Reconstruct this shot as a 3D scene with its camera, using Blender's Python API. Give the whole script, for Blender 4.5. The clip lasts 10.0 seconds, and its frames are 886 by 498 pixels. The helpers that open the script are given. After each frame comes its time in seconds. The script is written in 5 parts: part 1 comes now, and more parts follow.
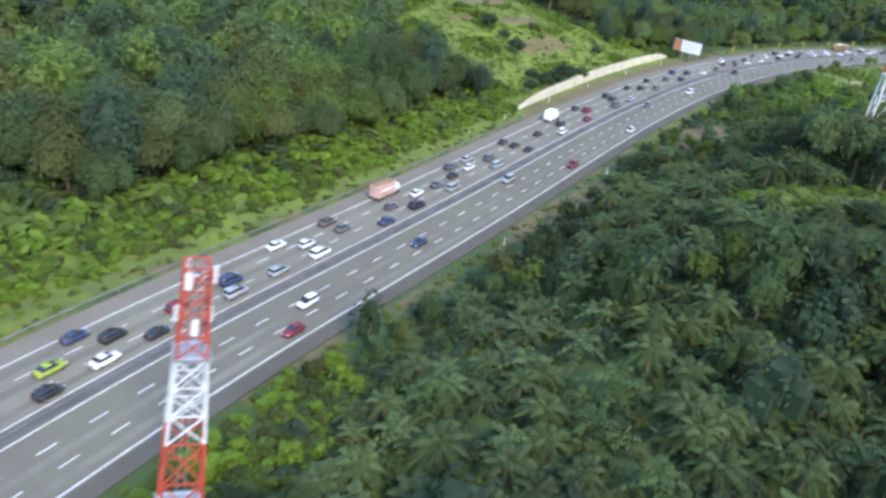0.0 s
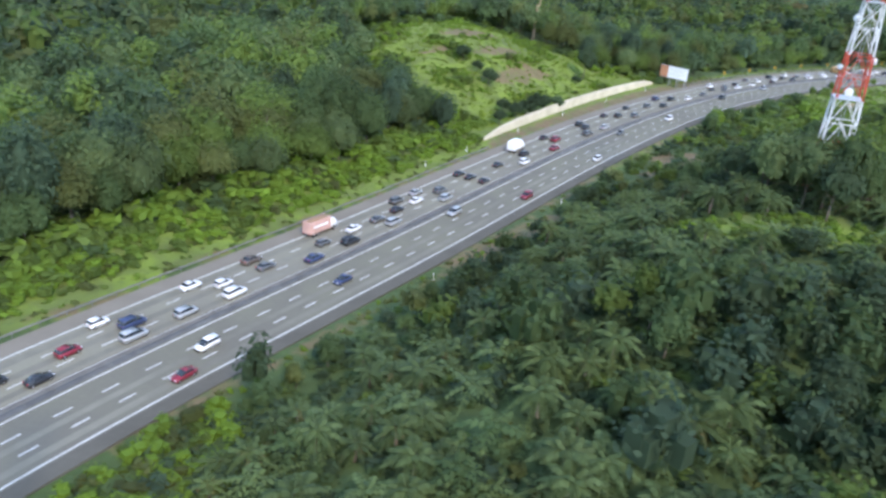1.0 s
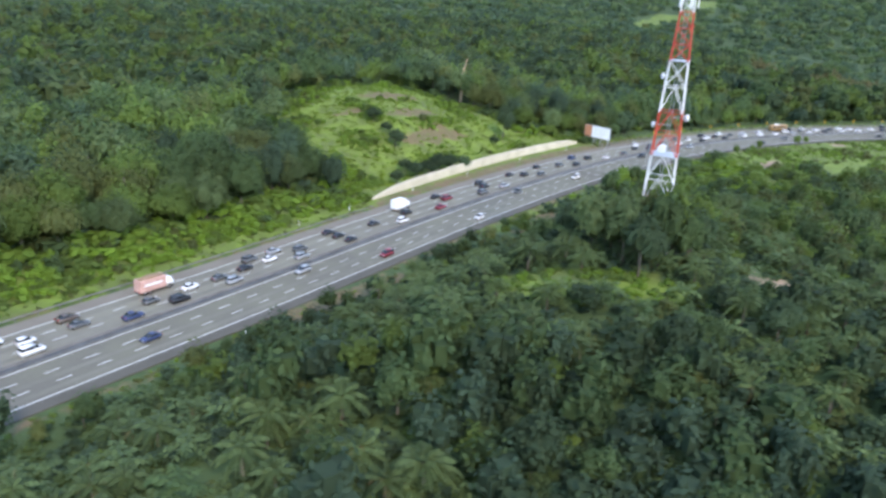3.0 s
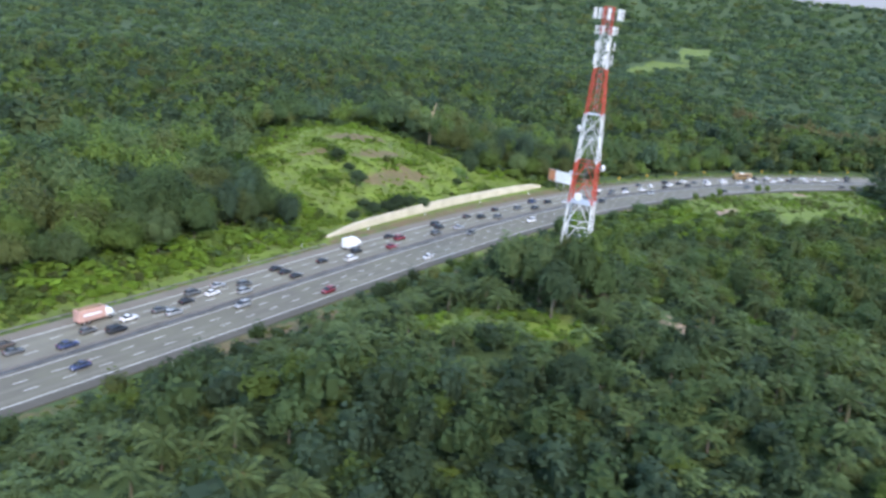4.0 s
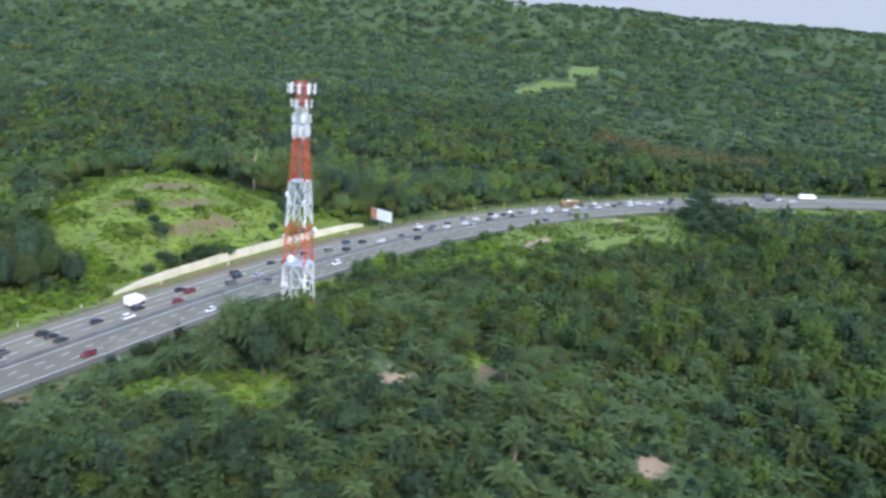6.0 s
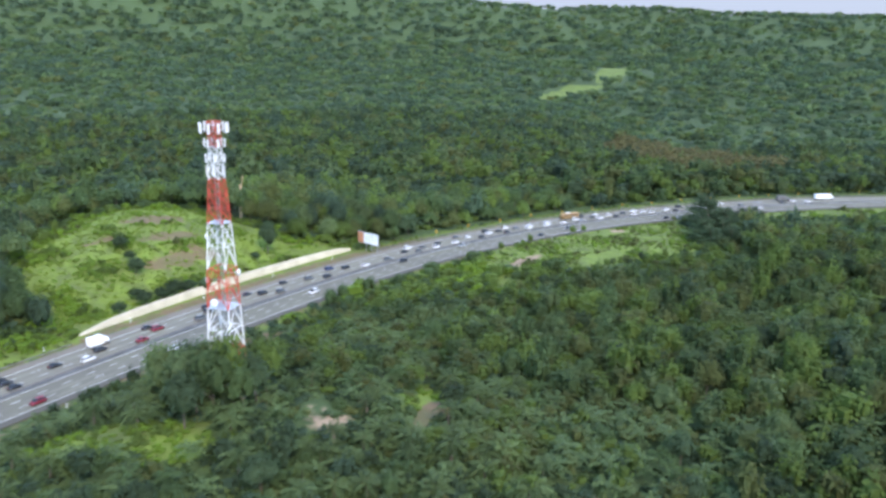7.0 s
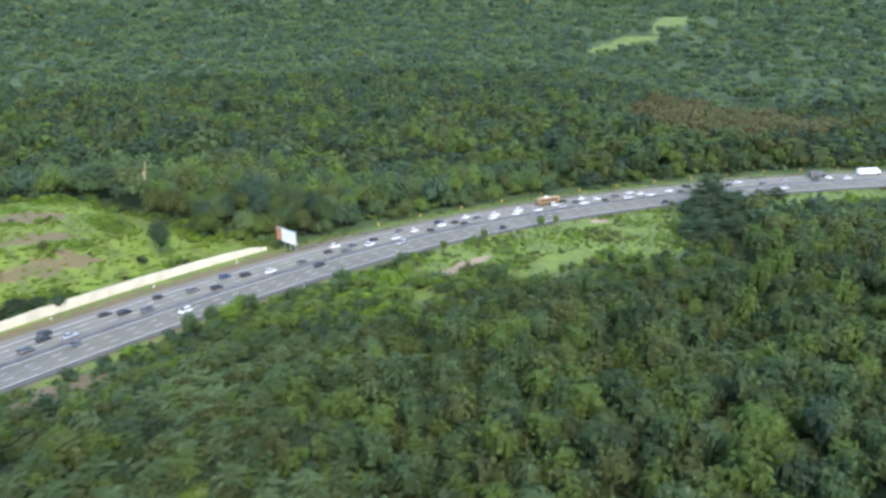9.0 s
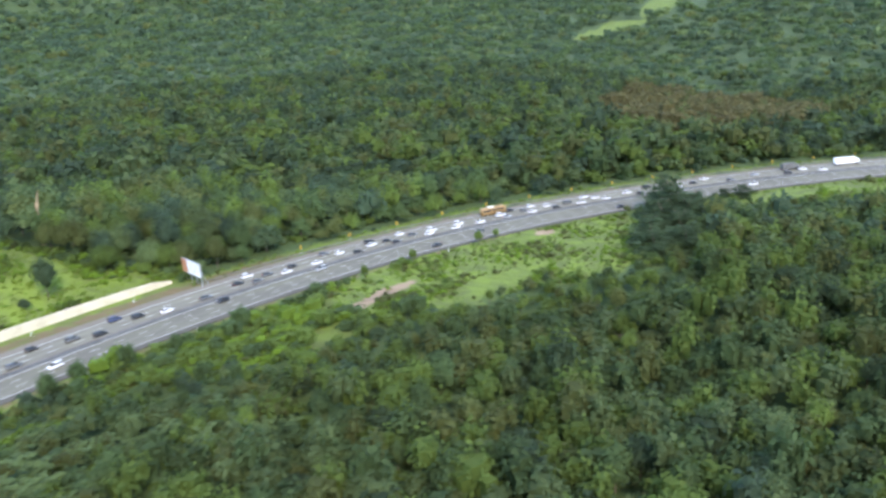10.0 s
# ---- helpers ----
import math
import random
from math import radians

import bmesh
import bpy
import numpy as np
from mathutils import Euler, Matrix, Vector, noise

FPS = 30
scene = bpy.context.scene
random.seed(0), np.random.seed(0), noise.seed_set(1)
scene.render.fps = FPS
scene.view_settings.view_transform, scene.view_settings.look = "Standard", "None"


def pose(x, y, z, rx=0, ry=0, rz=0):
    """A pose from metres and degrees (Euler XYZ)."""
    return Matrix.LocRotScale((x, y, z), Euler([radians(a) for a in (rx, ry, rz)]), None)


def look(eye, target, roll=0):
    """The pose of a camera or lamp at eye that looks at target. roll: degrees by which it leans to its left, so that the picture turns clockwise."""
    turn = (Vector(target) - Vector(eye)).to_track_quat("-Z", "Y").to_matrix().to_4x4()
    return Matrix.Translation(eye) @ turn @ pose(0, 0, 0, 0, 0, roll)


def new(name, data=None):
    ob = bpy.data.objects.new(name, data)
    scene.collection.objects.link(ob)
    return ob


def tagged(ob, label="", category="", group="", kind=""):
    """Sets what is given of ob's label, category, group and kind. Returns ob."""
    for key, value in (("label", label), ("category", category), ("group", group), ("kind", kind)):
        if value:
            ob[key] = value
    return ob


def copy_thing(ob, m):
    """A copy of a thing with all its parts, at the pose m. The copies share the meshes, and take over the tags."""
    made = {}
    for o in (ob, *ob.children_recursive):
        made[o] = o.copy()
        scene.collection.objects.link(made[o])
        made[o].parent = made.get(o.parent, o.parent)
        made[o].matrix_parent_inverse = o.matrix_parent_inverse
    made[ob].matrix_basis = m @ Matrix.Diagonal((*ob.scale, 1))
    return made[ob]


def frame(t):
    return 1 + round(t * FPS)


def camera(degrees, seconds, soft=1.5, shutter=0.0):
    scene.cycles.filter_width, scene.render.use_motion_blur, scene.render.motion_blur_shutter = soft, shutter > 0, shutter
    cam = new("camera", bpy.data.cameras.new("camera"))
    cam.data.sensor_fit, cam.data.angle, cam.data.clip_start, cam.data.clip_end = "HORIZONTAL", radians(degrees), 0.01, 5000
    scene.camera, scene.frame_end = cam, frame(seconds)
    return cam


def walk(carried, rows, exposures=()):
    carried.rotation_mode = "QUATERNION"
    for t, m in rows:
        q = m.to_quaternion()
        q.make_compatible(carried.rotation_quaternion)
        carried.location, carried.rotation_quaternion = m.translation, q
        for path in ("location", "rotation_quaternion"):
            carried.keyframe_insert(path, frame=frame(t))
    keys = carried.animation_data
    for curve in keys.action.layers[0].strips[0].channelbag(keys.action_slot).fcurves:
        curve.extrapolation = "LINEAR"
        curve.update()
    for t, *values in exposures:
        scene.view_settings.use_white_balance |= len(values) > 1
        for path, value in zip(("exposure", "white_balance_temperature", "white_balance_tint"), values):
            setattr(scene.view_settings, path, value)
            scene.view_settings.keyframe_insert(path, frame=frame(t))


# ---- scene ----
cam = camera(58.06, 10.0, soft=2.9, shutter=0.5)
# seconds, place, heading to the left of +y, tilt up, roll
PATH = [
    (0.0, -81.72, -148.66, 59.17, -1.033, -25.847, 7.133),
    (0.5, -73.11, -143.03, 59.54, 0.096, -26.057, 6.118),
    (1.0, -63.95, -143.29, 59.68, 1.783, -23.861, 4.969),
    (1.5, -55.56, -143.39, 60.73, 3.005, -23.928, 4.300),
    (2.0, -46.15, -142.54, 61.15, 2.970, -22.500, 4.083),
    (2.5, -37.79, -141.43, 61.54, 4.099, -19.823, 3.886),
    (2.7, -34.15, -140.68, 61.60, 3.406, -20.290, 3.760),
    (3.8, -18.20, -145.44, 64.07, 4.266, -16.641, 4.944),
    (4.0, -15.44, -145.94, 65.14, 3.683, -16.887, 5.350),
    (4.5, -7.43, -146.63, 68.56, 2.591, -18.017, 4.816),
    (5.0, 2.46, -147.88, 71.87, -0.313, -17.402, 5.498),
    (5.5, 11.91, -149.38, 74.58, -1.857, -15.386, 5.038),
    (6.0, 22.73, -150.00, 77.84, -2.002, -15.103, 4.002),
    (6.2, 27.78, -149.86, 78.36, -1.815, -14.852, 3.004),
    (7.3, 50.33, -135.54, 82.75, 1.952, -14.640, 0.378),
    (7.5, 55.11, -130.10, 82.89, 2.340, -14.929, 0.253),
    (8.0, 66.59, -114.61, 82.75, 4.287, -16.193, -0.026),
    (8.5, 77.11, -99.52, 82.41, 5.486, -17.381, 0.053),
    (9.0, 88.50, -83.96, 82.42, 6.286, -17.827, -0.790),
    (9.5, 99.56, -68.78, 82.18, 6.676, -17.668, -1.468),
    (10.0, 111.28, -53.35, 82.41, 6.789, -18.344, -3.492),
]


def aim(x, y, z, heading, tilt, roll):
    h, v = radians(heading), radians(tilt)
    return look((x, y, z), (x - math.sin(h) * math.cos(v), y + math.cos(h) * math.cos(v), z + math.sin(v)), roll)


walk(cam, [(t, aim(*place)) for t, *place in PATH],
     exposures=((0.0, 2.27, 7200, 14), (4.0, 2.22, 7200, 14), (6.0, 2.26, 7050, 14), (8.0, 2.46, 7000, 14), (10.0, 2.49, 7400, 14)))

# ---- light ----
SUN_AZ, SUN_EL = radians(156), radians(41)      # the sun stands behind the camera, to its right
sky_world = bpy.data.worlds.new("sky")
scene.world = sky_world
sky_world.use_nodes = True
wn = sky_world.node_tree
sky_tex = wn.nodes.new("ShaderNodeTexSky")
sky_tex.sky_type = "NISHITA"
sky_tex.sun_disc = False
sky_tex.sun_elevation, sky_tex.sun_rotation = SUN_EL, SUN_AZ
sky_tex.dust_density, sky_tex.air_density, sky_tex.ozone_density = 0.3, 1.0, 2.5
wn.links.new(sky_tex.outputs[0], wn.nodes["Background"].inputs[0])
wn.nodes["Background"].inputs[1].default_value = 0.15
sun = new("sun", bpy.data.lights.new("sun", "SUN"))
sun.data.energy, sun.data.angle, sun.data.color = 0.68, radians(8.0), (1.0, 0.925, 0.81)
to_sun = Vector((math.sin(SUN_AZ) * math.cos(SUN_EL), math.cos(SUN_AZ) * math.cos(SUN_EL), math.sin(SUN_EL)))
sun.matrix_basis = look(to_sun * 400, (0, 0, 0))

# ---- materials ----
def material(name, colour, rough=0.8, metal=0.0, vary=0.15, scale=0.4, fine=4.0, second=None, spread=0.0, island=0.0, bump=0.0, thin=0.0, gloss=0.3):
    """Noise at two scales over a base colour; second: a colour for the large patches; island: spread from leaf to leaf; thin: light that passes through."""
    m = bpy.data.materials.new(name)
    m.use_nodes = True
    t = m.node_tree
    n, link = t.nodes, t.links.new
    b = n["Principled BSDF"]
    b.inputs["Roughness"].default_value, b.inputs["Metallic"].default_value = rough, metal
    b.inputs["Specular IOR Level"].default_value = gloss
    where = n.new("ShaderNodeNewGeometry")
    big, small = n.new("ShaderNodeTexNoise"), n.new("ShaderNodeTexNoise")
    big.inputs["Scale"].default_value, small.inputs["Scale"].default_value = scale, fine
    big.inputs["Detail"].default_value, small.inputs["Detail"].default_value = 3, 3
    link(where.outputs["Position"], big.inputs["Vector"])
    link(where.outputs["Position"], small.inputs["Vector"])
    mix = n.new("ShaderNodeMix")
    mix.data_type = "RGBA"
    mix.inputs[6].default_value = (*colour, 1)
    mix.inputs[7].default_value = (*(second or [c * (1 - vary) for c in colour]), 1)
    ramp = n.new("ShaderNodeMapRange")
    ramp.inputs[1].default_value, ramp.inputs[2].default_value = 0.4, 0.62
    link(big.outputs["Fac"], ramp.inputs[0])
    link(ramp.outputs[0], mix.inputs[0])
    hsv = n.new("ShaderNodeHueSaturation")
    link(mix.outputs[2], hsv.inputs["Color"])
    value = n.new("ShaderNodeMath")
    value.operation = "MULTIPLY_ADD"
    link(small.outputs["Fac"], value.inputs[0])
    value.inputs[1].default_value, value.inputs[2].default_value = 2 * vary, 1 - vary
    last = value.outputs[0]
    for source, amount in ((where.outputs["Random Per Island"], island), (n.new("ShaderNodeObjectInfo").outputs["Random"], spread)):
        if amount:
            more = n.new("ShaderNodeMath")
            more.operation = "MULTIPLY_ADD"
            link(source, more.inputs[0])
            more.inputs[1].default_value, more.inputs[2].default_value = 2 * amount, -amount
            total = n.new("ShaderNodeMath")
            link(last, total.inputs[0])
            link(more.outputs[0], total.inputs[1])
            last = total.outputs[0]
    link(last, hsv.inputs["Value"])
    link(hsv.outputs[0], b.inputs["Base Color"])
    if bump:
        bn = n.new("ShaderNodeBump")
        bn.inputs["Strength"].default_value = bump
        link(small.outputs["Fac"], bn.inputs["Height"])
        link(bn.outputs[0], b.inputs["Normal"])
    if thin:
        tr = n.new("ShaderNodeBsdfTranslucent")
        link(hsv.outputs[0], tr.inputs["Color"])
        both = n.new("ShaderNodeMixShader")
        both.inputs[0].default_value = thin
        link(b.outputs[0], both.inputs[1])
        link(tr.outputs[0], both.inputs[2])
        link(both.outputs[0], n["Material Output"].inputs[0])
    return m


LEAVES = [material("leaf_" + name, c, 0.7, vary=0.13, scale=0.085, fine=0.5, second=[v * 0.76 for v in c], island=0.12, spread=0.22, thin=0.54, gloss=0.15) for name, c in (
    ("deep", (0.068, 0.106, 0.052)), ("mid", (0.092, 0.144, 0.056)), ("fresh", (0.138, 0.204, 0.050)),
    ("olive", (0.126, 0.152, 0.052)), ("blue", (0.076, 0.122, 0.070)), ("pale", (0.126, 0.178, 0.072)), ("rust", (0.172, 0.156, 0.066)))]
PALM = material("oil_palm_frond", (0.080, 0.120, 0.047), 0.6, vary=0.18, scale=0.06, fine=0.5, second=(0.096, 0.138, 0.048), island=0.2, spread=0.28, thin=0.35, gloss=0.2)
PALM_DRY = material("dry_frond", (0.13, 0.11, 0.045), 0.7, vary=0.3, island=0.3)
VINE = material("vine_leaf", (0.140, 0.232, 0.028), 0.7, vary=0.14, scale=0.1, fine=0.5, second=(0.112, 0.178, 0.030), island=0.12, thin=0.4, gloss=0.15)
BARK = material("bark", (0.16, 0.13, 0.095), 0.9, vary=0.3, spread=0.2)
GRASS = material("grass", (0.150, 0.218, 0.028), 0.85, vary=0.16, scale=0.09, fine=0.8, second=(0.120, 0.166, 0.032), island=0.1, thin=0.3, gloss=0.1)
SOIL = material("soil", (0.27, 0.17, 0.105), 0.95, vary=0.25, scale=0.2, fine=2.0, second=(0.20, 0.13, 0.085))


def land():
    """Forest floor, grass, soil and sand, laid out by the ground's cover."""
    m = material("land", (0.056, 0.088, 0.031), 0.95, vary=0.3, scale=0.03, fine=0.5, second=(0.050, 0.080, 0.024))
    t = m.node_tree
    n, link = t.nodes, t.links.new
    attr = n.new("ShaderNodeVertexColor")
    attr.layer_name = "cover"
    sep = n.new("ShaderNodeSeparateColor")
    link(attr.outputs[0], sep.inputs[0])
    where = n.new("ShaderNodeNewGeometry")
    rough = n.new("ShaderNodeTexNoise")
    rough.inputs["Scale"].default_value, rough.inputs["Detail"].default_value = 0.35, 6
    link(where.outputs["Position"], rough.inputs["Vector"])
    wide = n.new("ShaderNodeTexNoise")
    wide.inputs["Scale"].default_value, wide.inputs["Detail"].default_value = 0.11, 8
    wide.inputs["Distortion"].default_value = 1.2
    link(where.outputs["Position"], wide.inputs["Vector"])
    patches = n.new("ShaderNodeMapRange")
    patches.inputs[1].default_value, patches.inputs[2].default_value = 0.36, 0.66
    link(wide.outputs["Fac"], patches.inputs[0])
    base = n["Principled BSDF"].inputs["Base Color"]
    last = base.links[0].from_socket
    for socket, c1, c2 in ((0, (0.138, 0.194, 0.030), (0.092, 0.118, 0.032)), (1, (0.155, 0.108, 0.058), (0.115, 0.105, 0.045)), (2, (0.33, 0.235, 0.150), (0.22, 0.155, 0.10))):
        own = n.new("ShaderNodeMix")
        own.data_type = "RGBA"
        own.inputs[6].default_value, own.inputs[7].default_value = (*c1, 1), (*c2, 1)
        link(patches.outputs[0], own.inputs[0])
        edge = n.new("ShaderNodeMath")
        edge.operation = "ADD"
        link(sep.outputs[socket], edge.inputs[0])
        link(rough.outputs["Fac"], edge.inputs[1])
        cut = n.new("ShaderNodeMapRange")
        cut.inputs[1].default_value, cut.inputs[2].default_value = 0.85, 1.1
        link(edge.outputs[0], cut.inputs[0])
        mix = n.new("ShaderNodeMix")
        mix.data_type = "RGBA"
        link(cut.outputs[0], mix.inputs[0])
        link(last, mix.inputs[6])
        link(own.outputs[2], mix.inputs[7])
        last = mix.outputs[2]
    link(last, base)
    relief = n.new("ShaderNodeBump")
    relief.inputs["Strength"].default_value, relief.inputs["Distance"].default_value = 0.6, 1.0
    link(rough.outputs["Fac"], relief.inputs["Height"])
    link(relief.outputs[0], n["Principled BSDF"].inputs["Normal"])
    return m


LAND = land()
ASPHALT_OLD = material("worn_asphalt", (0.208, 0.197, 0.149), 0.9, gloss=0.08, vary=0.09, scale=0.08, fine=1.5, second=(0.178, 0.166, 0.133))
ASPHALT = material("asphalt", (0.158, 0.150, 0.112), 0.9, gloss=0.08, vary=0.09, scale=0.08, fine=1.5, second=(0.140, 0.131, 0.105))
SHOULDER = material("shoulder_asphalt", (0.106, 0.099, 0.081), 0.9, gloss=0.08, vary=0.12, scale=0.15, fine=1.2)
SHOULDER_OLD = material("pale_shoulder", (0.192, 0.169, 0.135), 0.9, gloss=0.08, vary=0.1, scale=0.15, fine=1.2)
PAINT = material("road_paint", (0.54, 0.53, 0.49), 0.8, vary=0.2, fine=3.0)
CONCRETE = material("concrete", (0.51, 0.45, 0.335), 0.85, vary=0.18, scale=0.25, fine=2.0, second=(0.42, 0.37, 0.27))
DARK_CONCRETE = material("stained_concrete", (0.13, 0.13, 0.125), 0.9, vary=0.25, scale=0.2, fine=1.0)
RAIL = material("weathered_rail", (0.17, 0.165, 0.155), 0.7, 0.0, vary=0.2)
STEEL = material("galvanised_steel", (0.42, 0.43, 0.44), 0.45, 0.8, vary=0.1)
RED = material("red_tower_paint", (0.48, 0.075, 0.045), 0.5, vary=0.15, scale=0.3)
WHITE = material("white_tower_paint", (0.64, 0.64, 0.62), 0.5, vary=0.08, scale=0.3)
ANTENNA = material("antenna_shell", (0.66, 0.66, 0.65), 0.4, vary=0.04)
BOARD = material("board_white", (0.78, 0.78, 0.76), 0.5, vary=0.05, scale=0.3)
BOARD_RED = material("board_orange", (0.44, 0.20, 0.11), 0.5, vary=0.1)
YELLOW = material("yellow_sign", (0.52, 0.34, 0.05), 0.4, vary=0.05)
BLACK = material("black_paint", (0.02, 0.02, 0.02), 0.5, vary=0.1)
TYRE = material("tyre_rubber", (0.025, 0.025, 0.027), 0.9, vary=0.2)
RIM = material("alloy_rim", (0.55, 0.55, 0.56), 0.35, 0.9, vary=0.05)
GLASS = material("dark_car_glass", (0.020, 0.024, 0.028), 0.08, vary=0.05, gloss=0.6)
LAMP = material("headlamp_lens", (0.75, 0.76, 0.78), 0.1, vary=0.05, gloss=0.6)
TAIL = material("tail_lamp_lens", (0.40, 0.02, 0.02), 0.2, vary=0.05)
CAR = {key: material("car_paint_" + name, c, 0.28, metal, vary=0.04, gloss=0.5) for key, name, c, metal in (
    ("w", "white", (0.72, 0.72, 0.71), 0.0), ("k", "black", (0.022, 0.023, 0.026), 0.0), ("g", "grey", (0.13, 0.135, 0.135), 0.3),
    ("s", "silver", (0.41, 0.42, 0.42), 0.4), ("b", "blue", (0.040, 0.058, 0.125), 0.2), ("r", "red", (0.22, 0.020, 0.035), 0.1),
    ("n", "brown", (0.13, 0.10, 0.08), 0.2))}
CAR["y"] = material("car_paint_lime", (0.28, 0.36, 0.06), 0.3, vary=0.04)
HAZE = bpy.data.materials.new("hazy_sky")
HAZE.use_nodes = True
HAZE.node_tree.nodes["Principled BSDF"].inputs["Base Color"].default_value = (0, 0, 0, 1)
HAZE.node_tree.nodes["Principled BSDF"].inputs["Specular IOR Level"].default_value = 0
HAZE.node_tree.nodes["Principled BSDF"].inputs["Emission Color"].default_value = (0.112, 0.138, 0.185, 1)
HAZE.node_tree.nodes["Principled BSDF"].inputs["Emission Strength"].default_value = 1.0


# ---- mesh helpers ----
def mesh_of(name, verts, faces, mats, index=None, smooth=False):
    me = bpy.data.meshes.new(name)
    me.from_pydata([tuple(v) for v in verts], [], [tuple(q) for q in faces])
    for m in mats:
        me.materials.append(m)
    if index is not None:
        me.polygons.foreach_set("material_index", np.asarray(index, np.int32))
    if smooth:
        me.polygons.foreach_set("use_smooth", np.ones(len(me.polygons), bool))
    me.update()
    return me


def quads_mesh(name, verts, quads, mats, index=None):
    """A large mesh of quads from arrays."""
    me = bpy.data.meshes.new(name)
    nv, nf = len(verts), len(quads)
    me.vertices.add(nv)
    me.vertices.foreach_set("co", np.ascontiguousarray(verts, np.float32).ravel())
    me.loops.add(nf * 4)
    me.loops.foreach_set("vertex_index", np.ascontiguousarray(quads, np.int32).ravel())
    me.polygons.add(nf)
    me.polygons.foreach_set("loop_start", np.arange(0, nf * 4, 4, dtype=np.int32))
    for m in mats:
        me.materials.append(m)
    if index is not None:
        me.polygons.foreach_set("material_index", np.ascontiguousarray(index, np.int32))
    me.update(calc_edges=True)
    return me


def part(name, data, parent, label=""):
    """A mesh, or a bmesh with its material, as one object under a thing or a part."""
    ob = new(name, data)
    ob.parent = parent
    return tagged(ob, label)


def thing(name, m, label, category, group="", kind=""):
    ob = new(name)
    ob.matrix_basis = m
    ob.empty_display_size = 0.3
    return tagged(ob, label, category, group, kind)


def box(cx, cy, cz, sx, sy, sz, mat, name="box", bevel=0.0):
    bm = bmesh.new()
    bmesh.ops.create_cube(bm, size=1, matrix=Matrix.Translation((cx, cy, cz)) @ Matrix.Diagonal((sx, sy, sz, 1)))
    if bevel:
        bmesh.ops.bevel(bm, geom=bm.edges[:], offset=bevel, segments=2, affect="EDGES")
    me = bpy.data.meshes.new(name)
    bm.to_mesh(me)
    bm.free()
    me.materials.append(mat)
    return me


def bars(name, pairs, width, mat, sides=4):
    """Straight members between pairs of points, as one mesh."""
    vs, fs = [], []
    for a, b in pairs:
        a, b = Vector(a), Vector(b)
        turn = (b - a).to_track_quat("Z", "Y").to_matrix()
        k = len(vs)
        for end in (a, b):
            for i in range(sides):
                w = 2 * math.pi * (i + 0.5) / sides
                vs.append(end + turn @ Vector((math.cos(w), math.sin(w), 0)) * width * 0.7)
        fs += [(k + i, k + (i + 1) % sides, k + sides + (i + 1) % sides, k + sides + i) for i in range(sides)]
        fs += [tuple(k + i for i in reversed(range(sides))), tuple(k + sides + i for i in range(sides))]
    return mesh_of(name, vs, fs, [mat])


# ---- the road's line and the lie of the land ----
ROAD = np.array([(-195.7, -236.5), (-178.6, -200.4), (-161.6, -164.2), (-144.5, -128.0), (-129.2, -95.5), (-113.3, -63.9), (-96.1, -34.4), (-78.8, -5.1), (-62.0, 24.9), (-45.2, 54.9), (-27.8, 84.1), (-9.8, 112.1), (9.3, 138.5), (29.6, 162.9), (51.2, 185.1), (74.2, 204.9), (98.6, 222.5), (124.4, 237.9), (151.2, 251.5), (178.9, 263.7), (207.5, 274.4), (237.3, 283.2), (268.7, 289.3), (313.2, 295.8), (358.0, 300.0), (403.0, 302.0), (448.0, 301.8), (600.0, 294.0), (900.0, 282.0)], float)


def spline(p, m=24):
    q = np.vstack([2 * p[0] - p[1], p, 2 * p[-1] - p[-2]])
    t = np.linspace(0, 1, m, endpoint=False)[:, None]
    out = [0.5 * (2 * q[i] + (q[i + 1] - q[i - 1]) * t + (2 * q[i - 1] - 5 * q[i] + 4 * q[i + 1] - q[i + 2]) * t ** 2
                  + (3 * q[i] - q[i - 1] - 3 * q[i + 1] + q[i + 2]) * t ** 3) for i in range(1, len(q) - 2)]
    return np.vstack(out + [q[-2:-1]])


LINE = spline(ROAD)


def smooth_line(p, gap=2.0, half=14):
    """The same line at even steps, with its small wobbles taken out."""
    run = np.r_[0, np.cumsum(np.linalg.norm(np.diff(p, axis=0), axis=1))]
    s = np.arange(0, run[-1], gap)
    q = np.stack([np.interp(s, run, p[:, 0]), np.interp(s, run, p[:, 1])], 1)
    i = np.arange(1, half + 1)[:, None]
    q = np.vstack([(2 * q[0] - q[i.ravel()])[::-1], q, 2 * q[-1] - q[-1 - i.ravel()]])
    w = np.hanning(2 * half + 3)[1:-1]
    return np.stack([np.convolve(q[:, k], w / w.sum(), "valid") for k in (0, 1)], 1)


LINE = smooth_line(LINE)
ALONG = np.r_[0, np.cumsum(np.linalg.norm(np.diff(LINE, axis=0), axis=1))]
WAY = np.gradient(LINE, axis=0)
WAY /= np.linalg.norm(WAY, axis=1)[:, None]
LENGTH = ALONG[-1]


def on_road(s, off):
    """Plan places at s metres along the median and off metres to its right (the near side)."""
    s, off = np.broadcast_arrays(np.asarray(s, float), np.asarray(off, float))
    x, y = np.interp(s, ALONG, LINE[:, 0]), np.interp(s, ALONG, LINE[:, 1])
    u, v = np.interp(s, ALONG, WAY[:, 0]), np.interp(s, ALONG, WAY[:, 1])
    return np.stack([x + off * v, y - off * u], -1)


def road_yaw(s):
    return math.degrees(math.atan2(np.interp(s, ALONG, WAY[:, 1]), np.interp(s, ALONG, WAY[:, 0])))


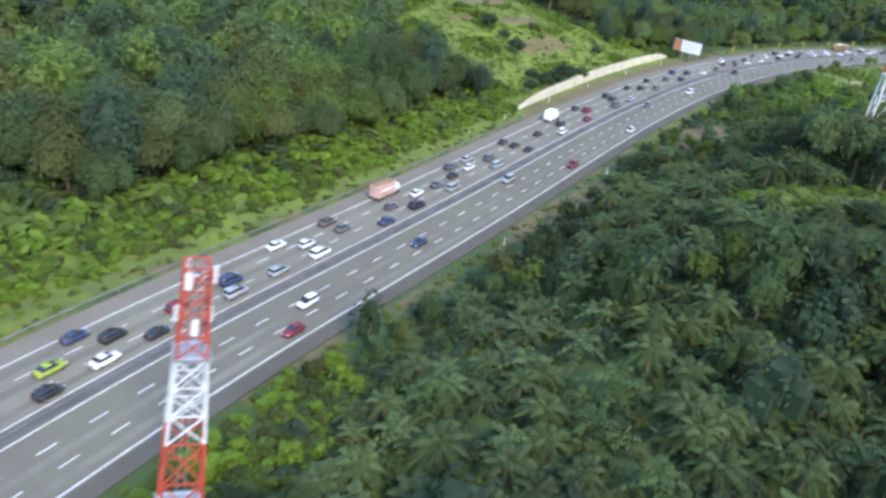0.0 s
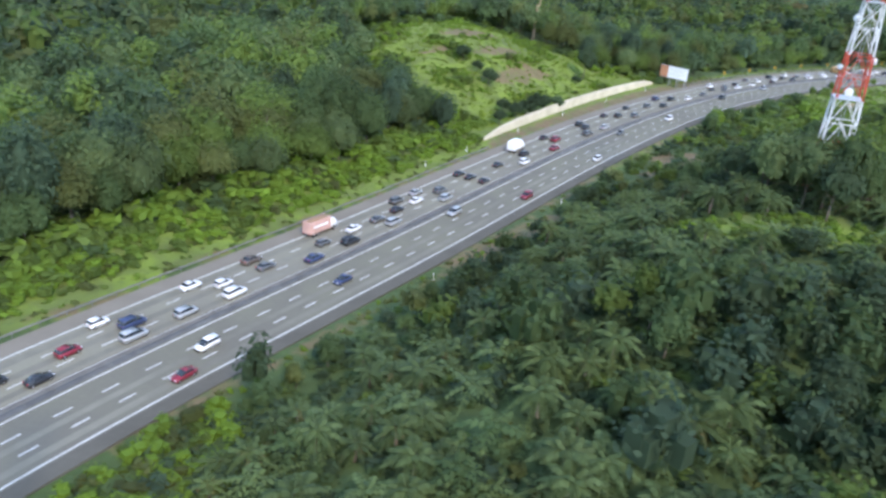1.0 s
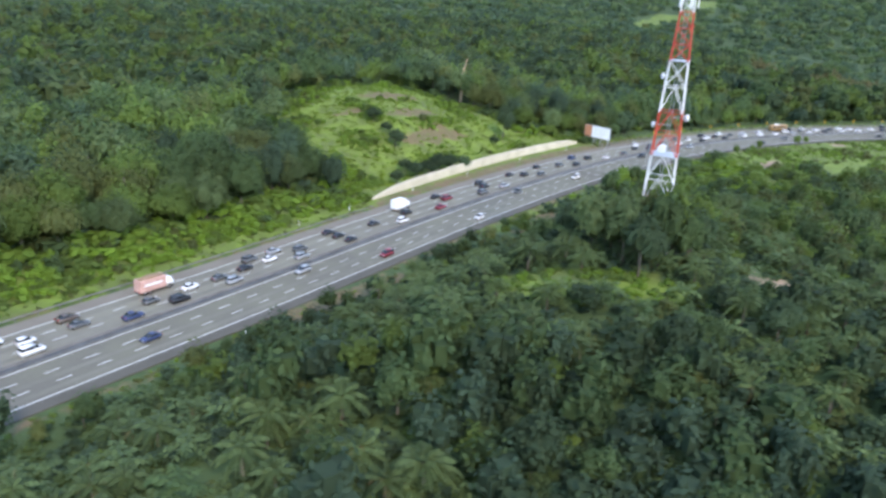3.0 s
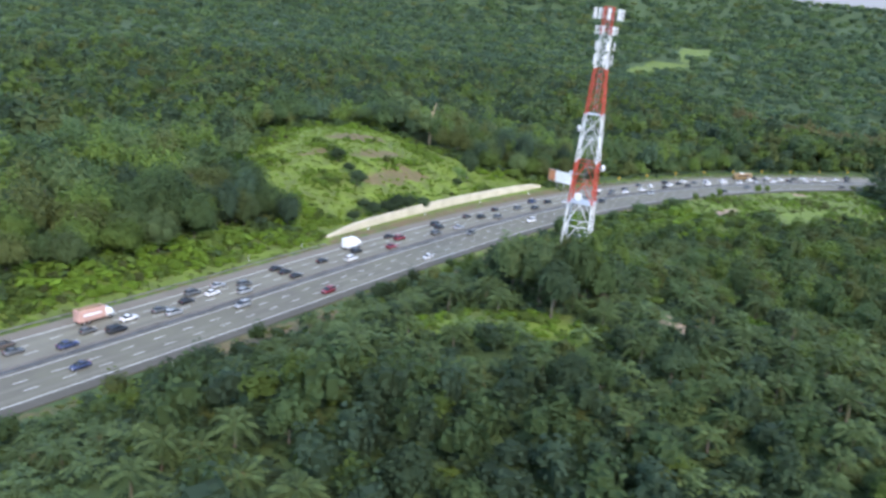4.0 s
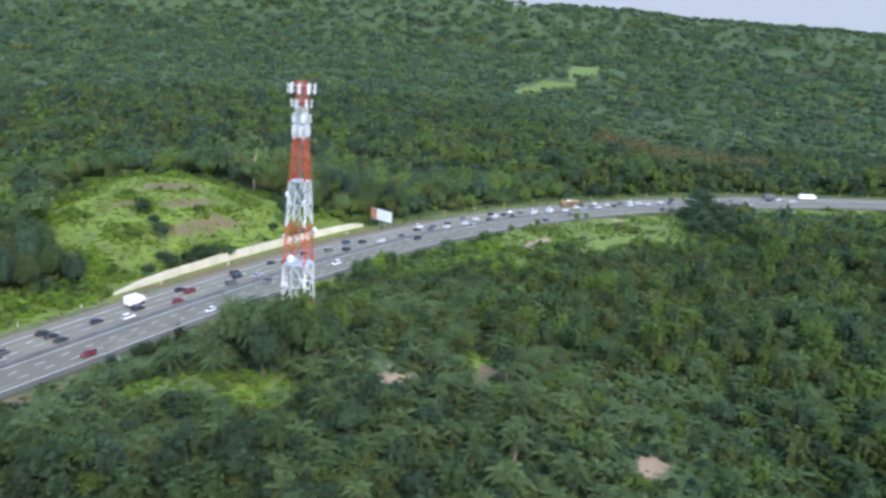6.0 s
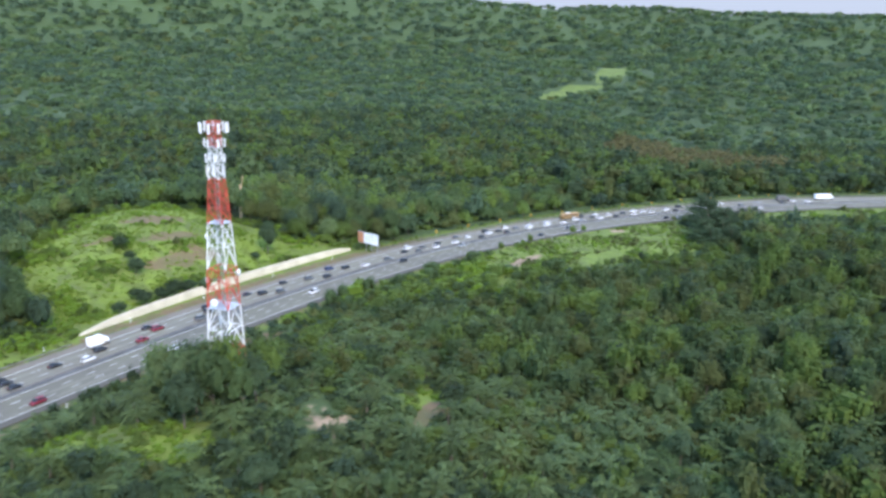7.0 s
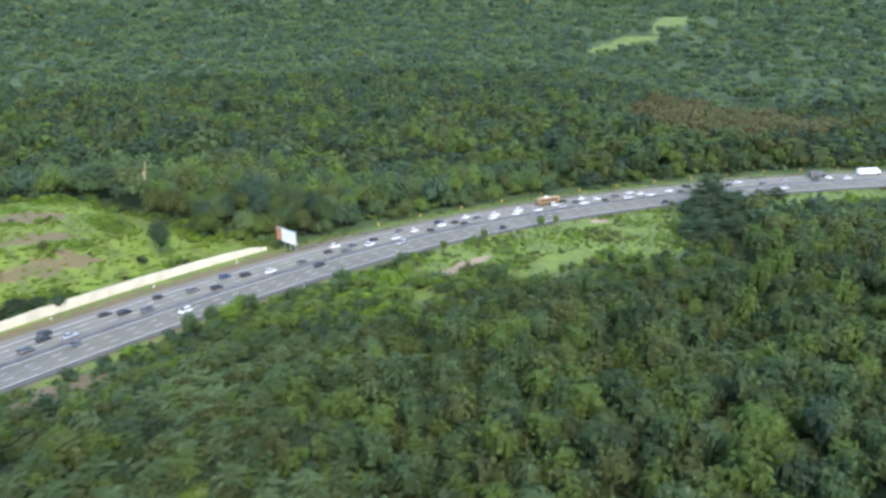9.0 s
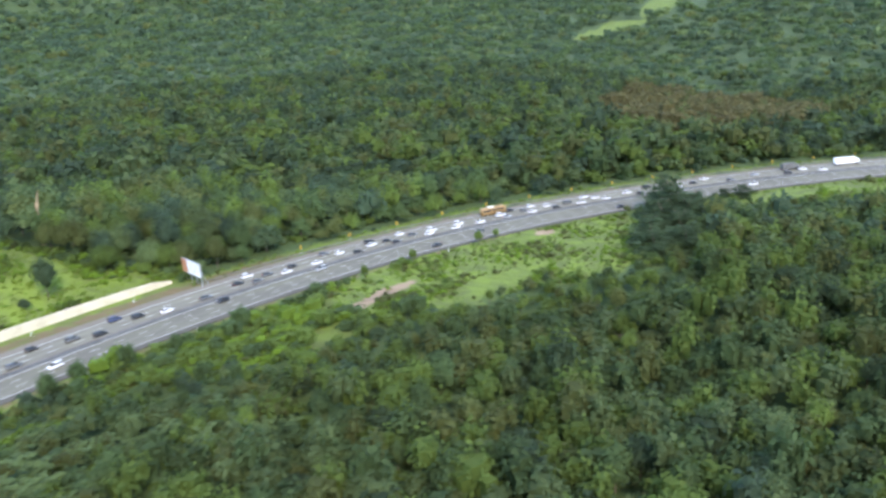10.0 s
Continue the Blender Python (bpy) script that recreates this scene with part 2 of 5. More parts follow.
def to_road(x, y):
    """How far along the median and how far off it (near side: plus) places lie."""
    p = np.stack([np.ravel(x), np.ravel(y)], 1)
    s, off = np.empty(len(p)), np.empty(len(p))
    for a in range(0, len(p), 4000):
        q = p[a:a + 4000]
        gap = q[:, None, :] - LINE[None, ::3]
        k = np.argmin((gap ** 2).sum(2), 1) * 3
        g = q - LINE[k]
        s[a:a + 4000] = ALONG[k] + (g * WAY[k]).sum(1)
        off[a:a + 4000] = g[:, 0] * WAY[k, 1] - g[:, 1] * WAY[k, 0]
        far = np.hypot(g[:, 0], g[:, 1])
        off[a:a + 4000] = np.sign(off[a:a + 4000]) * np.maximum(abs(off[a:a + 4000]), far * 0.999)
    return s.reshape(np.shape(x)), off.reshape(np.shape(x))


def ease(v, a, b):
    t = np.clip((v - a) / (b - a), 0, 1)
    return t * t * (3 - 2 * t)


def bump(x, y, cx, cy, rx, ry, turn=0.0):
    c, s = math.cos(radians(turn)), math.sin(radians(turn))
    u, v = (x - cx) * c + (y - cy) * s, (y - cy) * c - (x - cx) * s
    return np.exp(-(u / rx) ** 2 - (v / ry) ** 2)


def height(x, y):
    x, y = np.asarray(x, float), np.asarray(y, float)
    s, off = to_road(x, y)
    past = ease(s, 346, 405)
    near, far = ease(off, 15 + 6 * past, 58 + 36 * past), ease(-off, 17, 68)
    rolling = 2.4 * np.sin(x * 0.021 + 1.3) * np.sin(y * 0.017) + 1.3 * np.sin(x * 0.05 + y * 0.037)
    z = near * (1.5 + 15 * bump(x, y, -6, -24, 62, 56) - 5 * bump(x, y, 95, 80, 55, 45, 30) + rolling)
    z = z + far * (rolling * 0.8 - 1.5) + 3.0 * ease(-off, 19, 34) * (1 - ease(s, 290, 335))
    z = z + 17.5 * bump(x, y, -80, 152, 48, 74, -32) * ease(-off, 21.5, 50)
    away = np.hypot(x, y - 100)
    z = z - 32 * ease(x + 0.12 * y, 130, 420) * ease(y, 330, 600) * (1 - ease(away, 900, 1900))
    z = z + ease(away, 700, 2600) * (12 + 14 * np.sin(x * 0.0042 + 0.6) * np.sin(y * 0.0037 + 1.0) + 8 * np.sin(x * 0.011) * np.sin(y * 0.009))
    z = z + ease(away, 2300, 4300) * (205 + 16 * np.sin(x * 0.0019 + 0.4) + 8 * np.sin(x * 0.0051 + y * 0.002))
    z = z + 190 * bump(x, y, -1250, 4000, 1200, 900)
    return np.where((off > -16) & (off < 14.3), -0.35, z - 0.1)

# ---- ground: one sheet to the horizon ----
def wall_depth(s):
    """How far the cleared slope reaches behind the road at s."""
    return np.interp(s, (325, 335, 350, 372, 395, 410, 422, 434, 450), (34, 58, 84, 102, 102, 87, 63, 41, 27)) + 2.5 * np.sin(s * 0.19) + 2 * np.sin(s * 0.43 + 1)


def cleared(s, off):
    return ease(s, 323, 331) * (1 - ease(s, 448, 454)) * ease(-off, 17, 20) * (1 - ease(-off - wall_depth(s), -3, 3))


def field_edge(s):
    """How far from the median the open strip on the near side reaches."""
    return np.interp(s, (200, 388, 412, 440, 480, 530, 566, 586, 598, 636, 655, 800), (19, 19, 40, 50, 52, 63, 66, 52, 20, 20, 40, 46)) + 3 * np.sin(s * 0.13)


def field(s, off):
    return ease(s, 392, 403) * (1 - ease(s, 588, 600) * (1 - ease(s, 630, 648))) * (1 - ease(s, 800, 830)) * ease(off, 13, 16) * (1 - ease(off - field_edge(s), -3, 4))


def spots(x, y, places, sharp=6.0):
    """Soft patches with wavering edges: centre, two radii and a turn each."""
    x, y = x + 0.9 * np.sin(y * 0.9 + 1.0) + 0.5 * np.sin(y * 2.1), y + 0.9 * np.sin(x * 0.8) + 0.5 * np.sin(x * 1.9 + 2.0)
    out = 0.0
    for cx, cy, rx, ry, turn in places:
        out = np.maximum(out, np.clip((bump(x, y, cx, cy, rx, ry, turn) - 0.37) * sharp + 0.5, 0, 1))
    return out


GLADES = [(-13, -19, 18, 7.5, -4), (-3, 17, 7, 5, 0), (33, 8, 5, 4.5, 20), (40, 18, 5, 4, 0), (46, 119, 17, 8, 35), (12, 80, 10, 5, 40)]
SANDY = [(68, 152, 15, 3.0, 56), (21, -10, 4.5, 3.2, 20), (17.8, -4, 1.3, 9, 8), (2, 4, 3.5, 1.6, 20), (66, -25, 6.5, 4, 10), (117, 208, 6, 2, 35)]
EARTHY = [(-10, 64, 10, 6.5, 58), (-58, -66, 8, 2, 20), (-57, -5, 26, 2.4, 60), (-18, 52, 8, 3, 58), (-52, 124, 17, 2.6, 50), (-70, 147, 12, 4.5, 35), (-60, 135, 11, 3.0, 42), (-47, 133, 6, 1.6, 30), (-80, 124, 6, 1.6, 30), (38, 4, 2.0, 12, -6), (-98, -77, 3, 2, 60)]
BARE = [(cx, cy, rx + 2.4, ry + 2.0, turn) for cx, cy, rx, ry, turn in SANDY + EARTHY if cx > 0 and cy < 60]      # trees keep off the paths
FAR_FIELDS = [(238, 1430, 24, 115, -24), (296, 1530, 38, 60, -30), (455, 1990, 42, 420, -16)]
BROWN_WOOD = (240, 520, 80, 190, -12)


def cover(x, y):
    s, off = to_road(x, y)
    verge = (0.72 - 0.4 * (s < 330)) * ease(off, 12, 14) * (1 - ease(off, 17, 22)) + 0.72 * ease(-off, 13, 15.5) * (1 - ease(-off, 19 + 9 * (s < 326), 27 + 9 * (s < 326)))
    earth = np.maximum.reduce([spots(x, y, EARTHY, 2.4), ease(-off, 14, 15) * (1 - ease(-off, 16, 18.5)) * 0.7, ease(-off, 14, 15) * (1 - ease(-off, 19.5, 22)) * ease(s, 322, 334) * (1 - ease(s, 470, 500)) * 0.62, ease(off, 13, 14.5) * (1 - ease(off, 16, 18)) * 0.55])
    grass = np.clip(np.maximum.reduce([verge, cleared(s, off), field(s, off), spots(x, y, GLADES), spots(x, y, FAR_FIELDS)]), 0, 1)
    return grass, earth, spots(x, y, SANDY, 2.4)


g = np.linspace(-1, 1, 260)
warp = np.sign(g) * (330 * abs(g) + 4570 * abs(g) ** 3.4)
gx, gy = np.meshgrid(warp + 10, warp + 110)
gz = height(gx, gy)
n = len(g)
k = np.arange(n * n).reshape(n, n)
quads = np.stack([k[:-1, :-1], k[:-1, 1:], k[1:, 1:], k[1:, :-1]], -1).reshape(-1, 4)
ground = tagged(new("ground", quads_mesh("ground", np.stack([gx, gy, gz], -1).reshape(-1, 3), quads, [LAND])),
                "green hilly land with grass, bare soil and forest floor", "ground", kind="structure")
ground.data.polygons.foreach_set("use_smooth", np.ones(len(quads), bool))
tint = ground.data.color_attributes.new("cover", "FLOAT_COLOR", "POINT")
gr, ea, sa = cover(gx, gy)
tint.data.foreach_set("color", np.stack([gr, ea, sa, np.ones_like(gr)], -1).astype(np.float32).ravel())


# hazy air at the horizon, far behind the hills
w_ = np.linspace(0, 2 * math.pi, 97)
ring = [(20 + 4850 * math.cos(w), 4850 * math.sin(w) - 120, z) for z in (-200, 560) for w in w_[:-1]]
tagged(new("backdrop", mesh_of("backdrop", ring, [(i, (i + 1) % 96, (i + 1) % 96 + 96, i + 96) for i in range(96)], [HAZE])),
       "pale blue-grey hazy sky at the horizon", "sky", kind="structure")

# ---- motorway ----
def ribbon(name, a, b, s0, s1, z, mat, thick=0.0, step=3.0):
    """A strip along the road from offset a to offset b."""
    s = np.arange(s0, s1 + step, step)
    l, r = on_road(s, a), on_road(s, b)
    m = len(s)
    top = [(*p, z) for p in l] + [(*p, z) for p in r]
    fs = [(i, m + i, m + i + 1, i + 1) for i in range(m - 1)]
    if thick:
        top += [(*p, z - thick) for p in l] + [(*p, z - thick) for p in r]
        fs += [(2 * m + i, i, i + 1, 2 * m + i + 1) for i in range(m - 1)] + [(m + i, 3 * m + i, 3 * m + i + 1, m + i + 1) for i in range(m - 1)]
    return mesh_of(name, top, fs, [mat])


INNER, LANE, OUTER = 1.3, 3.3, 11.2
END = LENGTH - 5
tagged(new("road_near", ribbon("road", 0.8, OUTER + 0.4, 0, END, 0.0, ASPHALT, 0.3)), "grey asphalt carriageway with three lanes and little traffic", "road", kind="structure")
tagged(new("road_far", ribbon("road", -OUTER - 0.4, -0.8, 0, END, 0.0, ASPHALT_OLD, 0.3)), "pale worn asphalt carriageway with three lanes of queuing traffic", "road", kind="structure")
tagged(new("road_shoulder_near", ribbon("shoulder", OUTER + 0.4, 14.0, 0, END, 0.0, SHOULDER, 0.4)), "dark asphalt hard shoulder", "road shoulder", kind="structure")
tagged(new("road_shoulder_far", ribbon("shoulder", -14.8, -OUTER - 0.4, 0, END, 0.0, SHOULDER_OLD, 0.4)), "pale dusty asphalt hard shoulder", "road shoulder", kind="structure")
tagged(new("road_median", ribbon("median", -0.8, 0.8, 0, END, 0.03, DARK_CONCRETE, 0.3)), "dark stained strip between the carriageways", "median", kind="structure")
for side, where in ((1, "near"), (-1, "far")):
    for name, off in (("inner", INNER), ("outer", OUTER)):
        tagged(new("road_edge_line", ribbon("edge_line", side * off - 0.13, side * off + 0.13, 0, END, 0.012, PAINT)), "solid white painted edge line", "road marking", kind="structure")
    dash_v, dash_f = [], []
    for lane in (1, 2):
        for s in np.arange(4, END, 6.6):
            p = on_road([s, s + 2.5], side * (INNER + lane * LANE) - 0.12)
            q = on_road([s, s + 2.5], side * (INNER + lane * LANE) + 0.12)
            m = len(dash_v)
            dash_v += [(*p[0], 0.012), (*q[0], 0.012), (*q[1], 0.012), (*p[1], 0.012)]
            dash_f.append((m, m + 1, m + 2, m + 3))
    tagged(new("road_lane_dashes", mesh_of("lane_dashes", dash_v, dash_f, [PAINT])), "broken white painted lane lines", "road marking", kind="stuff")


TRACK = material("tyre_polished_asphalt", (0.150, 0.140, 0.112), 0.85, gloss=0.1, vary=0.16, scale=0.05, fine=0.6, second=(0.185, 0.174, 0.138))
for side, lane, shift, wide in ((-1, 1, 0.0, 1.1), (-1, 2, 0.1, 1.3), (-1, 3, 0.2, 1.5), (1, 2, 0.0, 1.0), (1, 3, 0.0, 1.1)):
    mid_ = side * (INNER + LANE * (lane - 0.5) + shift)
    tagged(new("road_track", ribbon("track", mid_ - wide / 2, mid_ + wide / 2, 0, END, 0.006, TRACK)), "dark oil-stained track along a lane", "road stain", kind="structure")


POST = bars("post", [((0, 0, -0.4), (0, 0, 0.75))], 0.1, RAIL)


def barrier(name, off, s0, s1, label, spacing=4.0, high=0.75):
    """A steel guard rail: a folded beam on posts."""
    s = np.arange(s0, s1, spacing)
    prof = ((0.0, high), (0.06, high - 0.07), (0.0, high - 0.15), (0.06, high - 0.23), (0.0, high - 0.31))
    vs, fs = [], []
    for si in s:
        for d, z in prof:
            vs.append((*on_road(si, off + d), z))
    w = len(prof)
    for i in range(len(s) - 1):
        fs += [(i * w + j, i * w + j + 1, (i + 1) * w + j + 1, (i + 1) * w + j) for j in range(w - 1)]
    rail = thing(name, Matrix(), label, "guard rail")
    part("beam", mesh_of("beam", vs, fs, [RAIL]), rail)
    near = [si for si in s if s0 < 170 < si < 640 or s0 >= 170 and si < 760]
    for si in near:
        x, y = on_road(si, off - 0.05)
        part("post", POST, rail).location = (x, y, high - 0.75)
    pairs = [((*on_road(si, off - 0.05), -0.4), (*on_road(si, off - 0.05), high)) for si in s if si not in near]
    if pairs:
        part("distant_post_rest", bars("post_rest", pairs, 0.1, RAIL), rail)["kind"] = "stuff"
    return rail


barrier("guard_rail", -0.30, 60, 1000, "grey steel guard rail along the median")
barrier("guard_rail", 0.24, 60, 1000, "grey steel guard rail along the median")
barrier("guard_rail", -15.4, 100, 326, "grey steel guard rail beside the shoulder")
barrier("guard_rail", -15.4, 450, 1000, "grey steel guard rail along the outer bend")
barrier("guard_rail", 14.5, 505, 1000, "grey steel guard rail beside the shoulder")

# ---- retaining wall at the foot of the cleared slope ----
vs, fs = [], []
ws = np.arange(330, 446, 2.0)
for i, s in enumerate(ws):
    h = (1.8 + 0.8 * math.sin(math.pi * (s - 330) / 115) + 0.25 * noise.noise((s * 0.15, 0, 0))) * min(1, (448 - s) / 10, 0.15 + (s - 330) / 14)
    back = -20.4 - 0.032 * (s - 330)
    for off, z in ((back, -0.4), (back - 0.25, h), (back - 0.8, h + 0.08), (back - 1.1, -0.4)):
        vs.append((*on_road(s, off), z))
for i in range(len(ws) - 1):
    fs += [(i * 4 + j, i * 4 + j + 1, i * 4 + 5 + j, i * 4 + 4 + j) for j in range(3)]
fs += [(3, 2, 1, 0), tuple(len(vs) - 4 + j for j in range(4))]
tagged(new("retaining_wall", mesh_of("retaining_wall", vs, fs, [CONCRETE])), "pale concrete retaining wall below a grassy slope", "retaining wall", kind="structure")

# ---- plants: models as arrays of quads ----
rng = np.random.default_rng(7)


def cards(points, normals, size, jitter, slim=0.52):
    """Leaf-shaped quads at points, facing about along normals."""
    m = len(points)
    nrm = normals + rng.normal(size=(m, 3)) * jitter * 0.65
    nrm /= np.linalg.norm(nrm, axis=1)[:, None]
    u = np.cross(nrm, rng.normal(size=(m, 3)))
    u /= np.linalg.norm(u, axis=1)[:, None]
    v = np.cross(nrm, u)
    ln = size * rng.uniform(0.65, 1.35, m)[:, None]
    vs = np.stack([points - u * ln * 0.5, points + v * ln * slim * 0.5, points + u * ln * 0.5, points - v * ln * slim * 0.5], 1).reshape(-1, 3)
    return vs, np.arange(4 * m).reshape(m, 4)


def lump(m, centre, radius, rough):
    """A rough closed core of m x m quads a side."""
    vs, fs = [], []
    for axis in range(3):
        for sign in (-1, 1):
            t = np.linspace(-1, 1, m + 1)
            a, b = np.meshgrid(t, t)
            p = np.zeros((m + 1, m + 1, 3))
            p[..., axis], p[..., (axis + 1) % 3], p[..., (axis + 2) % 3] = sign, a, b
            p /= np.linalg.norm(p, axis=2)[..., None]
            w = 1 + rough * np.sin(p[..., :1] * 5.1 + p[..., 1:2] * 4.3 + radius[0]) * np.cos(p[..., 2:] * 5.7 + p[..., :1] * 2.0)
            base = sum(len(v) for v in vs)
            vs.append((p * w * radius + centre).reshape(-1, 3))
            k = np.arange((m + 1) ** 2).reshape(m + 1, m + 1) + base
            q = np.stack([k[:-1, :-1], k[:-1, 1:], k[1:, 1:], k[1:, :-1]], -1).reshape(-1, 4)
            fs.append(q if sign > 0 else q[:, ::-1])
    return np.vstack(vs), np.vstack(fs)


def joined(pieces):
    vs, fs, base = [], [], 0
    for v, q in pieces:
        vs.append(v)
        fs.append(q + base)
        base += len(v)
    return np.vstack(vs), np.vstack(fs)


def crown(high, wide, leaves, size, blobs, core, fill=0.84):
    """A broad-leaved crown, its foot at z = 0: leaf clumps round several lobes, with gaps between them."""
    pieces = []
    each = leaves // blobs
    for i in range(blobs):
        w = 2.4 * i + rng.uniform(0, 1.2)
        r = wide * (0.0 if i == 0 else rng.uniform(0.28, 0.55))
        rad = np.array([wide, wide, high * 0.8]) * rng.uniform(0.44, 0.62)
        c = np.array([r * math.cos(w), r * math.sin(w), high * (0.62 if i == 0 else rng.uniform(0.32, 0.62))])
        d = rng.normal(size=(each, 3))
        d[:, 2] = abs(d[:, 2]) * 1.1 - 0.35
        d /= np.linalg.norm(d, axis=1)[:, None]
        pts = c + d * rad * rng.uniform(0.78, 1.22, (each, 1))
        pieces.append(cards(pts, d + [0, 0, 0.35], size, 0.5))
        if core:
            pieces.append(lump(core, c, rad * fill, 0.12))
    return joined(pieces)


def tiers(high, wide, levels, leaves, size):
    """A crown of spreading boughs in uneven layers with gaps between them."""
    pieces = []
    for i in range(levels):
        up = (i + 0.6) / levels
        reach = wide * (1 - 0.6 * up ** 2.4) * rng.uniform(0.75, 1.2)
        boughs = 5 if up < 0.6 else 3
        for k in range(boughs):
            w = 2 * math.pi * k / boughs + 1.3 * i + rng.uniform(-0.4, 0.4)
            r = reach * rng.uniform(0.35, 0.75)
            c = np.array([r * math.cos(w), r * math.sin(w), high * up + rng.uniform(-0.5, 0.5)])
            rad = np.array([reach * 0.46, reach * 0.46, high * 0.075])
            m = leaves // (levels * 4)
            d = rng.normal(size=(m, 3))
            d /= np.linalg.norm(d, axis=1)[:, None]
            pieces.append(cards(c + d * rad * rng.uniform(0.5, 1.3, (m, 1)), d * [0.5, 0.5, 1] + [0, 0, 0.5], size, 0.5))
            pieces.append(lump(1, c - [0, 0, 0.15], rad * 0.6, 0.2))
    return joined(pieces)


def trunk(high, r, lean=0.0, limbs=0, wide=2.0):
    """A tapered trunk with a few limbs."""
    pieces = []

    def limb(a, b, r0, r1, sides=6):
        a, b = np.array(a, float), np.array(b, float)
        d = (b - a) / np.linalg.norm(b - a)
        u = np.cross(d, [0.3, 0.9, 0.2])
        u /= np.linalg.norm(u)
        v = np.cross(d, u)
        w = np.arange(sides) * 2 * math.pi / sides
        ring = np.cos(w)[:, None] * u + np.sin(w)[:, None] * v
        k = np.arange(sides)
        return np.vstack([a + ring * r0, b + ring * r1]), np.stack([k, (k + 1) % sides, (k + 1) % sides + sides, k + sides], 1)
    top = (lean * high, lean * 0.4 * high, high)
    pieces.append(limb((0, 0, -0.8), (lean * high * 0.4, 0, high * 0.5), r, r * 0.8))
    pieces.append(limb((lean * high * 0.4, 0, high * 0.5), top, r * 0.8, r * 0.55))
    for i in range(limbs):
        w = 2.4 * i
        pieces.append(limb((lean * high * 0.7, 0, high * (0.7 + 0.08 * i)), (top[0] + wide * math.cos(w), wide * math.sin(w), high * 1.25), r * 0.45, r * 0.2))
    return joined(pieces)


def palm_crown(fronds, reach, leaflets, droop):
    """An oil palm's head: arching fronds with leaflets in two rows."""
    pieces = []
    for i in range(fronds):
        w = i * 2.39996 + rng.uniform(-0.2, 0.2)
        up = 1.15 - 1.5 * (i / fronds) ** 0.8 + rng.uniform(-0.1, 0.1)
        ln = reach * rng.uniform(0.85, 1.1) * (0.75 if i < fronds * 0.25 else 1)
        t = np.linspace(0.12, 1, leaflets)
        run = t * ln * math.cos(up) * (1 - 0.15 * t)
        z = t * ln * math.sin(up) - droop * ln * t ** 2.2
        out = np.array([math.cos(w), math.sin(w), 0])
        side = np.array([-math.sin(w), math.cos(w), 0])
        spine = out * run[:, None] + [0, 0, 1] * z[:, None]
        half = (0.95 * np.sin(np.pi * np.clip(t * 0.9 + 0.08, 0, 1)) ** 0.6 * ln / 4.6)[:, None]
        for sgn in (-1, 1):
            tip = spine + sgn * side * half + out * half * 0.45 - np.array([0, 0, 1]) * half * (0.35 + rng.uniform(0, 0.25, (leaflets, 1)))
            wd = out * (ln / leaflets * 0.42)
            mid = (spine + tip) / 2 + [0, 0, 0.06]
            pieces.append((np.stack([spine, mid - wd * 0.9, tip, mid + wd * 0.9], 1).reshape(-1, 3), np.arange(4 * leaflets).reshape(-1, 4)))
        rib = np.vstack([spine - side * 0.05, spine + side * 0.05])
        k = np.arange(leaflets - 1)
        pieces.append((rib, np.stack([k, k + 1, k + 1 + leaflets, k + leaflets], 1)))
    return joined(pieces)


PALM_HEADS = [palm_crown(22, 4.4, 11, 0.42), palm_crown(26, 4.9, 11, 0.5), palm_crown(20, 4.0, 10, 0.36), palm_crown(24, 5.2, 12, 0.55)]
PALM_SMALL = [palm_crown(13, 4.4, 5, 0.45), palm_crown(12, 4.8, 5, 0.5), palm_crown(14, 4.2, 5, 0.4)]
CROWNS = [crown(6.5, 3.6, 560, 0.70, 6, 2, 0.64), crown(5.0, 3.9, 560, 0.70, 6, 2, 0.64), crown(7.5, 3.2, 520, 0.72, 5, 2, 0.64), crown(5.5, 3.0, 520, 0.72, 5, 2, 0.64), crown(6.0, 4.2, 600, 0.68, 7, 2, 0.64)]
CROWNS_BIG = [crown(9.5, 5.8, 1700, 0.72, 11, 2, 0.60), crown(7.5, 6.2, 1700, 0.72, 12, 2, 0.60), crown(10.5, 5.0, 1500, 0.74, 10, 2, 0.60), crown(8.0, 5.2, 1500, 0.74, 9, 2, 0.60), crown(8.5, 6.4, 1800, 0.72, 13, 2, 0.60)]
CROWNS_MID = [crown(6.5, 3.7, 128, 1.08, 5, 1, 0.7), crown(5.0, 4.0, 128, 1.08, 5, 1, 0.7), crown(7.5, 3.4, 120, 1.12, 5, 1, 0.7), crown(6.0, 4.4, 136, 1.05, 6, 1, 0.7)]
CROWNS_EDGE = [crown(6.5, 3.7, 300, 0.86, 6, 1, 0.54), crown(5.2, 4.0, 300, 0.86, 6, 1, 0.54), crown(7.5, 3.4, 280, 0.88, 6, 1, 0.54), crown(6.0, 4.4, 320, 0.86, 7, 1, 0.54)]
CROWNS_YOUNG = [crown(4.6, 3.9, 54, 1.08, 3, 1, 0.6), crown(4.0, 4.1, 54, 1.08, 3, 1, 0.6), crown(5.2, 3.6, 54, 1.08, 3, 1, 0.6)]
CROWNS_FAR = [crown(5.4, 4.2, 33, 2.0, 3, 1), crown(4.4, 4.6, 33, 2.0, 3, 1), crown(6.2, 3.9, 30, 2.1, 2, 1), crown(5.0, 4.4, 32, 1.9, 2, 1)]
CLUMPS = [crown(6.0, 6.4, 16, 3.4, 2, 1, 0.9), crown(5.0, 6.8, 16, 3.5, 2, 1, 0.9), crown(5.6, 6.0, 15, 3.3, 1, 1, 0.9)]
